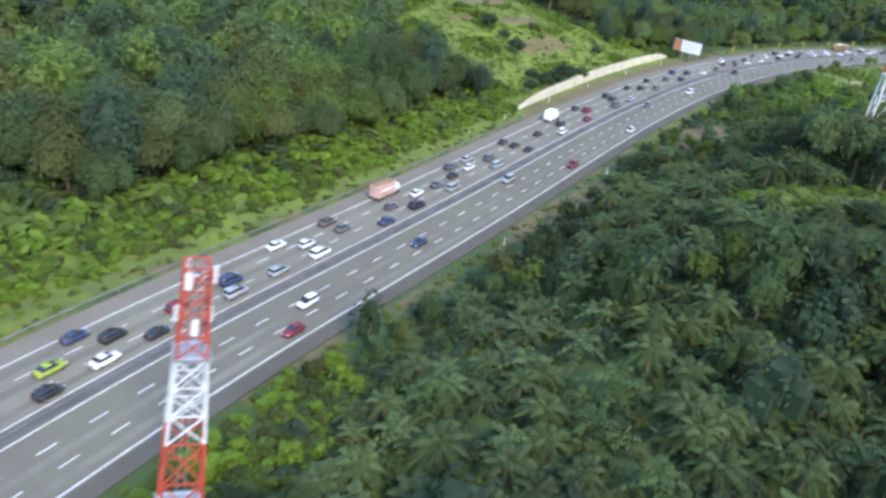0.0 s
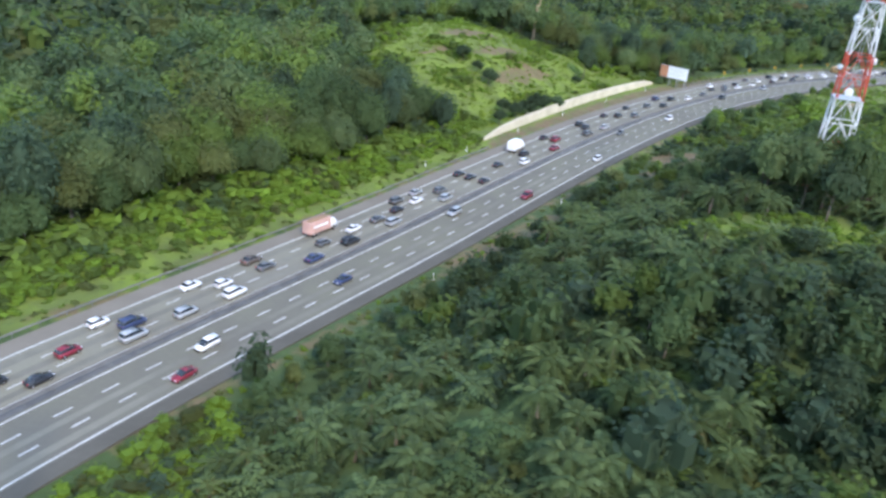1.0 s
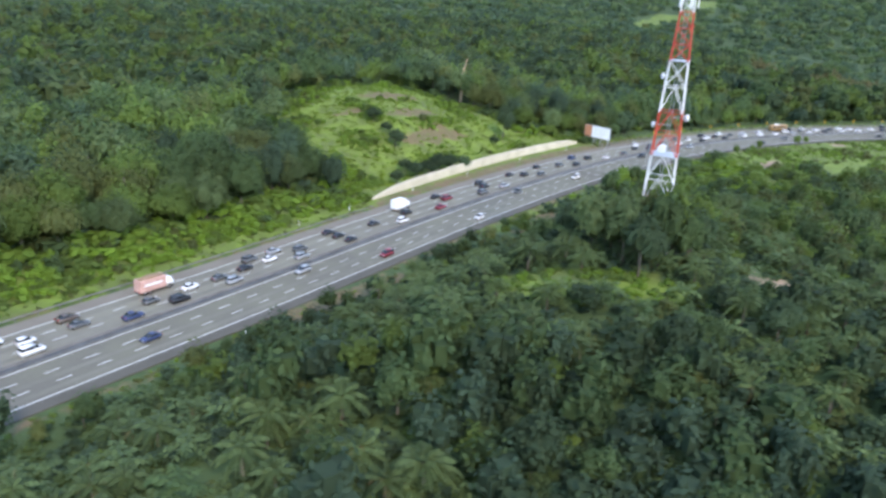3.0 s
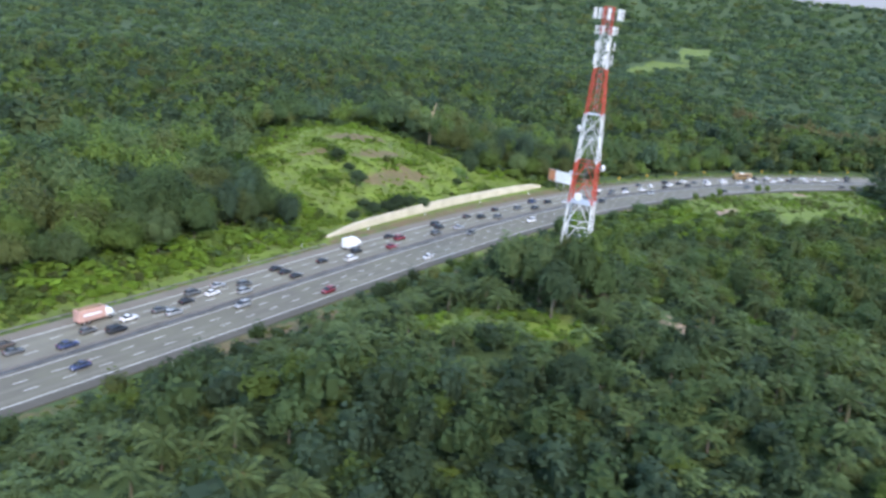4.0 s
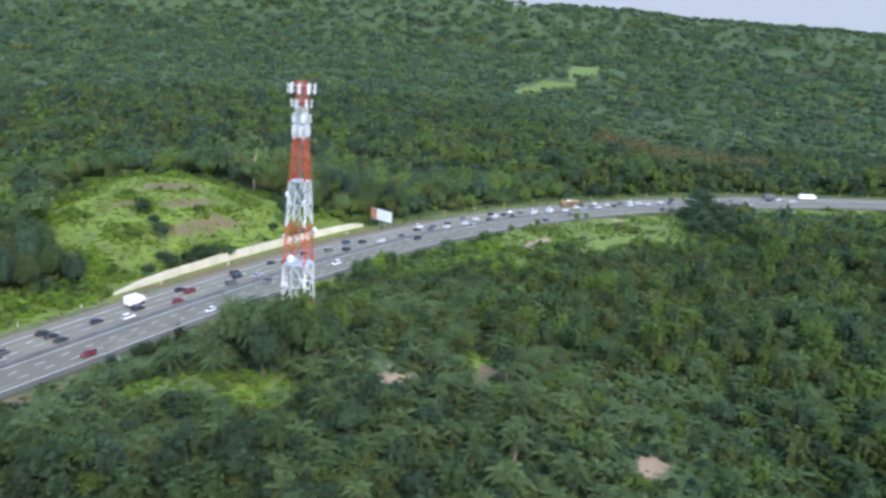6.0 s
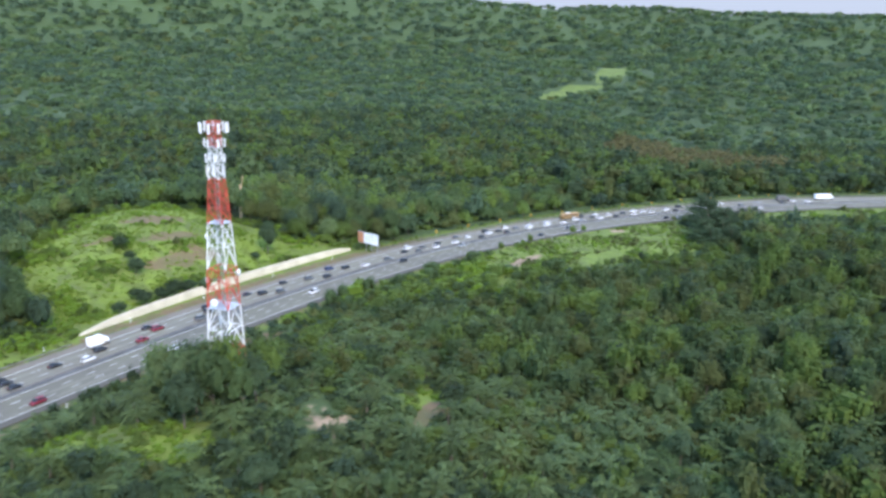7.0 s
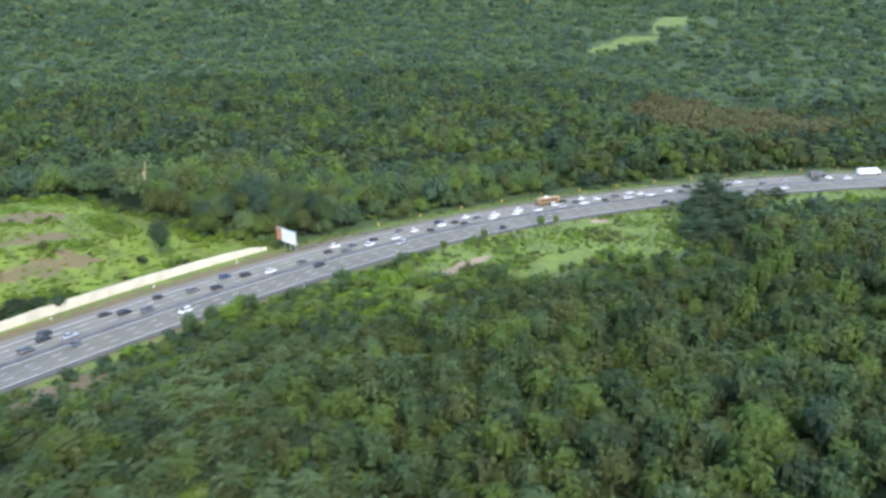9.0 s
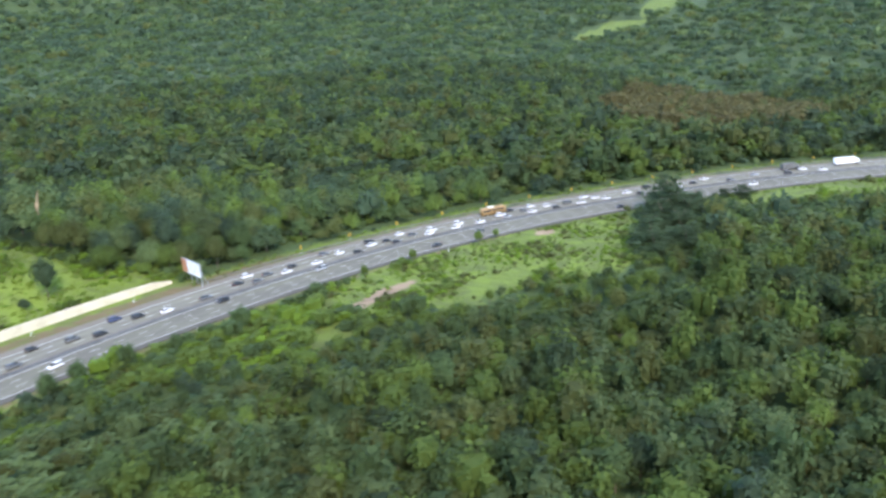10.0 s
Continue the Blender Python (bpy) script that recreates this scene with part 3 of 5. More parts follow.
SHRUBS = [crown(1.6, 1.7, 39, 0.55, 3, 1, 0.84), crown(1.2, 1.9, 39, 0.55, 3, 1, 0.84), crown(2.2, 1.7, 39, 0.55, 3, 1, 0.84)]
SHRUBS_FAR = [crown(1.5, 2.3, 18, 1.2, 2, 1, 0.86)]
BOLE = trunk(1.0, 0.16, 0.03)


def scatter(x0, x1, y0, y1, gap, jitter=0.45):
    nx, ny = int((x1 - x0) / gap), int((y1 - y0) / gap)
    x, y = np.meshgrid(np.arange(nx), np.arange(ny))
    x = x + 0.5 * (y % 2)
    p = np.stack([x.ravel(), y.ravel()], 1) + rng.uniform(-jitter, jitter, (nx * ny, 2))
    return p * gap + [x0, y0]


def plant(name, models, places, z, scale, mats, index, label, category, stretch=None):
    """Many plants of one kind as one mesh."""
    turn = rng.uniform(0, 2 * math.pi, len(places))
    pick = rng.integers(0, len(models), len(places))
    stretch = np.ones(len(places)) if stretch is None else stretch
    vs, qs, ms, base = [], [], [], 0
    for i, (mv, mq) in enumerate(models):
        sel = np.where(pick == i)[0]
        if not len(sel):
            continue
        c, s = np.cos(turn[sel])[:, None], np.sin(turn[sel])[:, None]
        sc = scale[sel][:, None]
        x = (mv[None, :, 0] * c - mv[None, :, 1] * s) * sc + places[sel, 0:1]
        y = (mv[None, :, 0] * s + mv[None, :, 1] * c) * sc + places[sel, 1:2]
        zz = mv[None, :, 2] * sc * stretch[sel][:, None] + z[sel][:, None]
        vs.append(np.stack([x, y, zz], -1).reshape(-1, 3))
        qs.append((mq[None] + (np.arange(len(sel)) * len(mv))[:, None, None] + base).reshape(-1, 4))
        ms.append(np.repeat(index[sel], len(mq)))
        base += len(sel) * len(mv)
    return tagged(new(name, quads_mesh(name, np.vstack(vs), np.vstack(qs), mats, np.concatenate(ms))), label, category, kind="stuff")


def patchy(p, size, seed):
    """A soft pattern over the plan, 0 to 1."""
    x, y = p[:, 0] / size + seed, p[:, 1] / size - seed * 0.7
    return np.clip(0.5 + 0.28 * (np.sin(x * 1.7 + np.sin(y * 1.3)) + np.sin(y * 2.1 + 1.7 * np.sin(x * 0.9 + 0.4))), 0, 1)


def open_ground(p):
    """Where no tree stands."""
    s, off = to_road(p[:, 0], p[:, 1])
    gr, ea, sa = cover(p[:, 0], p[:, 1])
    margin = 17.4 + 3.2 * patchy(p, 14, 2.0) - 1.5 * ease(s, 290, 395) * (s < 440)
    return ((off < margin) & (off > np.where(s < 328, -21 - 6 * patchy(p, 12, 5.0), -20.5 - 3 * patchy(p, 16, 5.0)))) | (gr > 0.5) | (ea > 0.6) | (sa > 0.4) | (np.hypot(p[:, 0], p[:, 1]) < 5.5) | (spots(p[:, 0], p[:, 1], BARE) > 0.5) | ((off > 15) & (off < 27) & (s < 200 + 8 * patchy(p, 9, 1.0)))


def kinds(m, weights):
    return rng.choice(len(weights), size=m, p=np.array(weights) / sum(weights))


# near side: oil palms and young broad-leaved trees on the slope and the hill
p = scatter(-190, 330, -135, 330, 5.4)
s_, off_ = to_road(p[:, 0], p[:, 1])
keep = (off_ > 8) & ~open_ground(p) & (p[:, 1] > -135 + 0.25 * (p[:, 0] + 60)) & (off_ < 330)
p, off_, s_ = p[keep], off_[keep], s_[keep]
woods = patchy(p, 30, 1.0) + 0.9 * ease(p[:, 1] + 0.55 * p[:, 0], 45, 130) + 0.5 * ease(-off_, -36, -24)
woods = woods - 0.9 * bump(p[:, 0], p[:, 1], -4, -3, 34, 13)
is_palm = woods < 0.62 + 0.25 * rng.normal(size=len(p))
front = (p[:, 0] > -125) & (p[:, 0] < 60) & (p[:, 1] > -100) & (p[:, 1] < 45)
base_z = height(p[:, 0], p[:, 1])
big = 1 + 0.22 * ease(p[:, 0] + p[:, 1], 40, 150) + 0.18 * ease(-p[:, 0] - p[:, 1], 40, 110)
low = big * np.clip(np.where(s_ < 345, 0.62, 0.45) + 0.55 * ease(off_ - field_edge(s_), 3, 40), 0, 1) * (1 - 0.72 * bump(p[:, 0], p[:, 1], -8, 60, 16, 24))
order = rng.permutation(len(p))
palm_sel = [i for i in order if is_palm[i] and front[i]][:290]
tree_sel = [i for i in order if not is_palm[i] and (front[i] or (p[i, 1] < 150 and p[i, 0] < 190))][:290]
single = np.zeros(len(p), bool)
single[palm_sel] = single[tree_sel] = True
palm_meshes = [quads_mesh("palm_crown", v, q, [PALM]) for v, q in PALM_HEADS]
palm_dry = [quads_mesh("dry_frond", *palm_crown(6, 3.2, 6, 0.9), [PALM_DRY])]
palm_bole = quads_mesh("palm_trunk", *trunk(4.2, 0.34), [BARK])
PALM_LABEL = "dark green oil palm with arching feathery fronds on the slope"


def oil_palm(mesh, with_dry):
    ob = thing("oil_palm", Matrix(), PALM_LABEL, "palm tree", "oil palms of the plantation")
    part("trunk", palm_bole, ob)
    head = part("crown", mesh, ob)
    head.location.z = 4.2
    if with_dry:
        dead = part("dry_frond", palm_dry[0], ob, "hanging brown dry fronds")
        dead.location.z = 4.0
    return ob


protos = [oil_palm(m, i % 2 == 0) for i, m in enumerate(palm_meshes)]
first = set()
for j, i in enumerate(palm_sel):
    v = j % len(protos)
    sc = rng.uniform(0.6, 0.9) * (0.4 + 0.6 * low[i])
    m = Matrix.LocRotScale((*p[i], base_z[i] - 0.2), Euler((rng.uniform(-0.08, 0.08), rng.uniform(-0.08, 0.08), rng.uniform(0, 6.28))), None)
    if v in first:
        ob = copy_thing(protos[v], m)
    else:
        first.add(v)
        ob = protos[v]
        ob.matrix_basis = m
    ob.scale = (sc, sc, sc * rng.uniform(0.85, 1.25))
tree_label = ("young broad-leaved tree with a fresh green lobed crown", "dark green broad-leaved tree with a dense crown", "fresh green slender tree with large leaves",
              "olive green bushy tree with an uneven crown", "pale green spreading tree among the palms")
tree_mats = (LEAVES[1], LEAVES[0], LEAVES[2], LEAVES[3], LEAVES[5])
tree_bole = quads_mesh("tree_trunk", *trunk(3.4, 0.17, 0.04, 3), [BARK])
tree_protos = []
for i, (v, q) in enumerate(CROWNS):
    ob = thing("broadleaf_tree", Matrix(), tree_label[i], "tree", "broad-leaved trees of the near slope")
    part("trunk", tree_bole, ob)
    part("crown", quads_mesh("tree_crown", v, q, [tree_mats[i]]), ob).location.z = 2.4
    tree_protos.append(ob)
first = set()
for j, i in enumerate(tree_sel):
    v = int(rng.integers(0, 5)) if p[i].sum() > 25 or rng.uniform() < 0.2 else int(rng.integers(0, 2))
    sc = rng.uniform(0.5, 0.95) * low[i]
    m = pose(*p[i], base_z[i] - 0.3, 0, 0, rng.uniform(0, 360))
    if v in first:
        ob = copy_thing(tree_protos[v], m)
    else:
        first.add(v)
        ob = tree_protos[v]
        ob.matrix_basis = m
    ob.scale = (sc, sc, sc * rng.uniform(0.85, 1.2))
rest = ~single
sel = rest & is_palm
if sel.any():
    plant("plantation_palms", PALM_SMALL, p[sel], base_z[sel] + rng.uniform(2.4, 4, sel.sum()) * low[sel], rng.uniform(0.66, 0.98, sel.sum()) * low[sel], [PALM, LEAVES[1]], kinds(sel.sum(), [8, 2]),
          "many dark green oil palms further back on the slope", "palm trees")
sel = rest & ~is_palm & (p[:, 1] > 170)
plant("near_wood", CROWNS_FAR, p[sel], base_z[sel] + rng.uniform(0.3, 2.2, sel.sum()) * low[sel], rng.uniform(0.66, 1.05, sel.sum()) * low[sel], LEAVES, kinds(sel.sum(), [2, 5, 6, 3, 2, 3, 0]),
      "dense green wood beyond the field", "wood", rng.uniform(0.85, 1.35, sel.sum()))
sel = rest & ~is_palm & (p[:, 1] <= 170)
plant("near_wood", CROWNS_MID, p[sel], base_z[sel] + rng.uniform(0.3, 2.2, sel.sum()) * low[sel], rng.uniform(0.62, 1.08, sel.sum()) * low[sel], LEAVES, np.where(p[sel].sum(axis=1) < 0, kinds(sel.sum(), [6, 7, 1, 1, 4, 0]), np.where(patchy(p[sel], 10, 3.0) + rng.uniform(-0.35, 0.35, sel.sum()) > 0.42, kinds(sel.sum(), [0, 4, 9, 3, 0, 4]), kinds(sel.sum(), [3, 8, 4, 2, 1, 1]))),
      "dense green young wood on the near hill", "wood", rng.uniform(0.85, 1.35, sel.sum()))
# smaller palms and ferns between the palms of the front
sel = is_palm & front
q_ = p[sel] + rng.uniform(-1, 1, (sel.sum(), 2)) + [2.7, 1.4]
q_ = q_[~open_ground(q_)]
plant("young_palms", PALM_SMALL, q_, height(q_[:, 0], q_[:, 1]) + rng.uniform(0.8, 2.6, len(q_)), rng.uniform(0.55, 0.82, len(q_)), [PALM, LEAVES[0]], kinds(len(q_), [8, 2]), "smaller dark green palms between the tall ones", "palm trees")
q_ = scatter(-125, 75, -105, 40, 2.7)
qs_, qo_ = to_road(q_[:, 0], q_[:, 1])
keep = (qo_ > 19) & (spots(q_[:, 0], q_[:, 1], SANDY + EARTHY + GLADES) < 0.3) & (q_[:, 1] > -118 + 0.25 * (q_[:, 0] + 60))
q_ = q_[keep]
plant("fern_cover", SHRUBS_FAR, q_, height(q_[:, 0], q_[:, 1]) - 0.1, rng.uniform(0.55, 1.1, len(q_)), LEAVES, kinds(len(q_), [4, 6, 1, 1, 4, 0, 0]), "dark green ferns on the plantation floor", "undergrowth")
# younger growth that fills the canopy between them
q_ = p[(p[:, 1] < 260) & (p[:, 0] < 240)] + [3.1, 1.6]
qs_, qo_ = to_road(q_[:, 0], q_[:, 1])
ql_ = np.clip(0.45 + 0.55 * ease(qo_ - field_edge(qs_), 3, 40), 0, 1)
keep = ~open_ground(q_) & (rng.uniform(0, 1, len(q_)) < 0.9)
q_, ql_ = q_[keep], ql_[keep]
plant("young_growth", CROWNS_YOUNG, q_, height(q_[:, 0], q_[:, 1]) + rng.uniform(0.0, 1.6, len(q_)) * ql_ + 0.6 * (q_.sum(axis=1) > 25), rng.uniform(0.5, 0.82, len(q_)) * ql_ * np.where(q_.sum(axis=1) > 25, 1.15, 1), LEAVES, np.where(q_.sum(axis=1) > 25, kinds(len(q_), [1, 4, 6, 4, 0, 2, 0]), kinds(len(q_), [5, 6, 1, 1, 4, 0, 0])), "fresh green young trees that fill the gaps of the wood", "young trees")
# undergrowth between them
q_ = scatter(-170, 260, -130, 250, 6.2)
qs_, qo_ = to_road(q_[:, 0], q_[:, 1])
keep = (qo_ > 17) & (qo_ < 230) & ~(spots(q_[:, 0], q_[:, 1], SANDY) > 0.3) & (field(qs_, qo_) < 0.3) & ((q_[:, 1] > 40) | (q_[:, 0] > 75)) & (q_[:, 1] > -130 + 0.3 * (q_[:, 0] + 60))
q_ = q_[keep]
plant("undergrowth", SHRUBS_FAR, q_, height(q_[:, 0], q_[:, 1]) - 0.1, rng.uniform(0.7, 1.8, len(q_)), LEAVES, kinds(len(q_), [4, 5, 3, 2, 3, 1]), "green undergrowth and ferns between the palms", "undergrowth")

# bright creeper and shrubs on the verges, the cleared slope and the near bank
q_ = scatter(-230, 60, -200, 240, 1.9)
qs_, qo_ = to_road(q_[:, 0], q_[:, 1])
bank = (qo_ > 16.2) & (qo_ < 30) & (qs_ < 198 + 8 * patchy(q_, 9, 1.0))
verge = (qo_ < -19.5 - 3 * patchy(q_, 9, 3.0)) & (qo_ > -30) & (qs_ < 331)
slope = (cleared(qs_, qo_) > 0.5) & (patchy(q_, 7, 4.0) > 0.52) & (qo_ < -28) & (spots(q_[:, 0], q_[:, 1], EARTHY) < 0.3)
keep = (bank | verge | slope) & (rng.uniform(0, 1, len(q_)) < 0.93)
q_, qo_ = q_[keep], qo_[keep]
on_slope = (qo_ < -28) & (to_road(q_[:, 0], q_[:, 1])[0] > 330)
plant("creeper_bushes", SHRUBS, q_, height(q_[:, 0], q_[:, 1]) - 0.3 + 0.12 * on_slope, rng.uniform(0.55, 1.35, len(q_)) * np.where(on_slope, 0.42 + 0.8 * patchy(q_, 7, 4.0) ** 3, 1), [VINE, LEAVES[2], LEAVES[3]], np.where(on_slope & (patchy(q_, 7, 4.0) < 0.75), 0, kinds(len(q_), [8, 3, 1])), "bright green creeper and low bushes beside the road", "bushes")
# thick low grass on the cleared slope
q_ = scatter(-150, 30, 60, 240, 2.0)
qs_, qo_ = to_road(q_[:, 0], q_[:, 1])
keep = (cleared(qs_, qo_) > 0.4) & (qo_ < -27) & (spots(q_[:, 0], q_[:, 1], EARTHY, 2.4) < rng.uniform(0.2, 1.3, len(q_))) & (rng.uniform(0, 1, len(q_)) < 0.9)
q_ = q_[keep]
plant("slope_grass", SHRUBS_FAR, q_, height(q_[:, 0], q_[:, 1]) - 0.25, rng.uniform(0.35, 0.85, len(q_)), [GRASS, VINE], kinds(len(q_), [4, 1]), "thick low grass and creeper on the cleared slope", "grass", rng.uniform(0.35, 0.55, len(q_)))
# bushes round the cleared slope
q_ = scatter(-160, 40, 60, 250, 2.6)
qs_, qo_ = to_road(q_[:, 0], q_[:, 1])
edge_ = -qo_ - wall_depth(qs_)
keep = (qs_ > 327) & (qs_ < 452) & (edge_ > -4) & (edge_ < 6)
q_ = q_[keep]
plant("slope_edge_bushes", SHRUBS, q_, height(q_[:, 0], q_[:, 1]) - 0.3, rng.uniform(0.7, 1.5, len(q_)) ** 2, [VINE, LEAVES[2], LEAVES[1]], kinds(len(q_), [2, 4, 3]), "green bushes where the forest meets the cleared slope", "bushes")
# tufts on the field by the bend
q_ = scatter(-20, 330, 80, 420, 2.2)
qs_, qo_ = to_road(q_[:, 0], q_[:, 1])
keep = (field(qs_, qo_) > 0.5) & (qo_ > 17) & (spots(q_[:, 0], q_[:, 1], SANDY) < 0.3) & (patchy(q_, 13, 2.0) > 0.16)
q_ = q_[keep]
plant("field_tufts", SHRUBS_FAR, q_, height(q_[:, 0], q_[:, 1]) - 0.3, rng.uniform(0.35, 0.7, len(q_)) * np.where(rng.uniform(0, 1, len(q_)) < 0.07, 2.0, 1) * (0.5 + patchy(q_, 9, 7.0)), [VINE, LEAVES[2], LEAVES[3]], kinds(len(q_), [5, 2, 4]), "tall grass and small bushes on the open field", "grass")

# bushes between the near shoulder and the wood, where the open strip begins
q_ = scatter(-60, 120, 60, 260, 2.7)
qs_, qo_ = to_road(q_[:, 0], q_[:, 1])
keep = (qs_ > 372) & (qs_ < 492) & (qo_ > 17.5 + 3 * patchy(q_, 6, 1.0)) & (qo_ < field_edge(qs_) + 6) & (spots(q_[:, 0], q_[:, 1], SANDY + EARTHY) < 0.02) & (np.hypot(q_[:, 0] - 68, q_[:, 1] - 152) > 12)
keep &= patchy(q_, 8, 6.0) + 0.5 * rng.uniform(-1, 1, len(q_)) > 0.25 + 0.45 * ease(qs_, 430, 492)
q_ = q_[keep]
plant("roadside_bushes", SHRUBS, q_, height(q_[:, 0], q_[:, 1]) - 0.3, rng.uniform(0.8, 1.45, len(q_)) ** 2.6, [VINE, LEAVES[2], LEAVES[1]], kinds(len(q_), [3, 4, 4]), "fresh green bushes between the road and the wood", "bushes")
# bushes along and under the far forest's edge
q_ = scatter(-420, 420, -300, 480, 3.4)
qs_, qo_ = to_road(q_[:, 0], q_[:, 1])
keep = (qo_ < -22) & (qo_ > -62) & open_ground(q_) * (cleared(qs_, qo_) < 0.3) + (qo_ < -30) & (qo_ > -58) & (cleared(qs_, qo_) < 0.3)
q_, qo_ = q_[keep], qo_[keep]
plant("forest_bushes", SHRUBS_FAR, q_, height(q_[:, 0], q_[:, 1]) - 0.3, rng.uniform(0.9, 2.2, len(q_)) * (0.6 + 0.6 * ease(-qo_, 22, 36)), [VINE] + LEAVES, np.where((qo_ > -37) & (q_[:, 1] < 75), kinds(len(q_), [6, 0, 1, 3, 0, 0, 0, 0]), kinds(len(q_), [0, 2, 5, 5, 2, 3, 2, 0])), "green bushes along the foot of the forest", "bushes")

# low growth on the glades
q_ = scatter(-60, 110, -60, 120, 2.1)
keep = (spots(q_[:, 0], q_[:, 1], GLADES) > 0.35) & (spots(q_[:, 0], q_[:, 1], SANDY + EARTHY) < 0.4)
q_ = q_[keep]
plant("glade_growth", SHRUBS_FAR, q_, height(q_[:, 0], q_[:, 1]) - 0.2, rng.uniform(0.4, 0.85, len(q_)), [VINE, LEAVES[2]], kinds(len(q_), [3, 2]), "low bright growth in the glades of the plantation", "undergrowth")
# low growth along the verges
q_ = scatter(-260, 420, -230, 460, 1.7)
qs_, qo_ = to_road(q_[:, 0], q_[:, 1])
keep = (((qo_ < -16.6) & (qo_ > -23) & ((qs_ < 326) | (qs_ > 447))) | ((qo_ > 15.2) & (qo_ < 18.5))) & (rng.uniform(0, 1, len(q_)) < 0.55) & (qs_ > 60) & (qs_ < 800)
q_ = q_[keep]
plant("verge_growth", [SHRUBS_FAR[0]], q_, height(q_[:, 0], q_[:, 1]) - 0.12, rng.uniform(0.2, 0.5, len(q_)), [VINE, LEAVES[2], LEAVES[3]], kinds(len(q_), [3, 3, 4]), "low grass and weeds along the road verges", "grass")

# far side: tall forest, by distance
p = scatter(-400, 640, -120, 820, 6.5)
s_, off_ = to_road(p[:, 0], p[:, 1])
bearing = np.degrees(np.arctan2(p[:, 0] - 30, p[:, 1] + 190))
keep = (off_ < -20) & (off_ > -560) & (p[:, 1] < 820 - 190 * patchy(p, 60, 4.0)) & (p[:, 1] > -60 - 0.9 * p[:, 0] - 330) & (bearing > -48) & (bearing < 42) & ~open_ground(p)
p, off_ = p[keep], off_[keep]
z = height(p[:, 0], p[:, 1])
edge = ease(-off_, 22, 44)
tall = (rng.uniform(0.8, 3.4, len(p)) + 2.2 * patchy(p, 24, 3.0)) * (0.15 + 0.85 * edge)
close = (p[:, 1] < 270) & (p[:, 0] < 100) & (off_ > -120)
colour = np.where(patchy(p, 11, 8.0) + rng.uniform(-0.35, 0.35, len(p)) > 0.5, kinds(len(p), [1, 4, 8, 4, 1, 5]), kinds(len(p), [5, 7, 2, 2, 4, 2]))
# farther back a bluer mix, painted haze that leads into the distance
colour = np.where(p[:, 1] + 60 * rng.normal(size=len(p)) > 480, kinds(len(p), [3, 6, 3, 2, 5, 4]), colour)
rust = bump(p[:, 0], p[:, 1], *BROWN_WOOD) > 0.4
colour[rust] = np.where(rng.uniform(0, 1, rust.sum()) < 0.85, 6, 3)
tall[rust] *= 0.6
size = rng.uniform(1.0, 1.25, len(p)) ** rng.choice([-0.3, 1, 3], len(p)) * 0.84 * (0.7 + 0.3 * edge)
size = np.minimum(size * (1 + 0.35 * ease(-p[:, 1] - 0.4 * p[:, 0], -130, 10)), 1.3)
tall = tall * (1 + 0.6 * ease(-p[:, 1] - 0.4 * p[:, 0], -130, 10))
cand = np.where((off_ > -62) & (p[:, 1] < 215) & (p[:, 0] < 20) & (p[:, 0] > -190))[0]
cand = rng.permutation(cand)[:170]
solo = np.zeros(len(p), bool)
solo[cand] = True
forest_mats = (LEAVES[1], LEAVES[2], LEAVES[4], LEAVES[3], LEAVES[5])
forest_label = ("tall green forest tree above the road verge", "tall fresh green forest tree with a domed crown", "tall green forest tree with large leaves",
                "olive brown forest tree with a thin crown", "pale grey-green forest tree at the wood's edge")
tall_bole = quads_mesh("forest_trunk", *trunk(6.0, 0.24, 0.03, 3, 2.6), [BARK])
forest_protos = []
for i, (v, q) in enumerate(CROWNS_BIG):
    ob = thing("forest_tree", Matrix(), forest_label[i], "tree", "tall trees at the forest edge")
    part("trunk", tall_bole, ob)
    part("crown", quads_mesh("forest_crown", v, q, [forest_mats[i]]), ob).location.z = 2.2
    forest_protos.append(ob)
first = set()
for i in cand:
    v = int(rng.integers(0, 5))
    sc = min(1.25, 0.66 * size[i] + rng.uniform(0, 0.32))
    m = pose(*p[i], z[i] - 0.3, 0, 0, rng.uniform(0, 360))
    if v in first:
        ob = copy_thing(forest_protos[v], m)
    else:
        first.add(v)
        ob = forest_protos[v]
        ob.matrix_basis = m
    ob.scale = (sc, sc, sc * rng.uniform(1.0, 1.45))
sel = close & ~solo
plant("forest", CROWNS_EDGE, p[sel], z[sel] + tall[sel], size[sel] * 1.24, LEAVES, colour[sel], "dense tall green forest behind the road", "forest", rng.uniform(0.9, 1.35, sel.sum()))
sel = ~close & (rng.uniform(0, 1, len(p)) < 0.9)
plant("forest", CROWNS_FAR, p[sel], z[sel] + tall[sel], size[sel] * 1.42, LEAVES, colour[sel], "dense green forest further off", "forest", rng.uniform(0.9, 1.3, sel.sum()))
# boles that show at the forest's edge and in its gaps
sel = np.where(close & (rng.uniform(0, 1, len(p)) < 0.25))[0]
plant("forest_trunks", [BOLE], p[sel], z[sel] - 0.5, np.full(len(sel), 1.3), [BARK], np.zeros(len(sel), int), "pale slender trunks in the forest", "tree trunks", tall[sel] + 3.5)
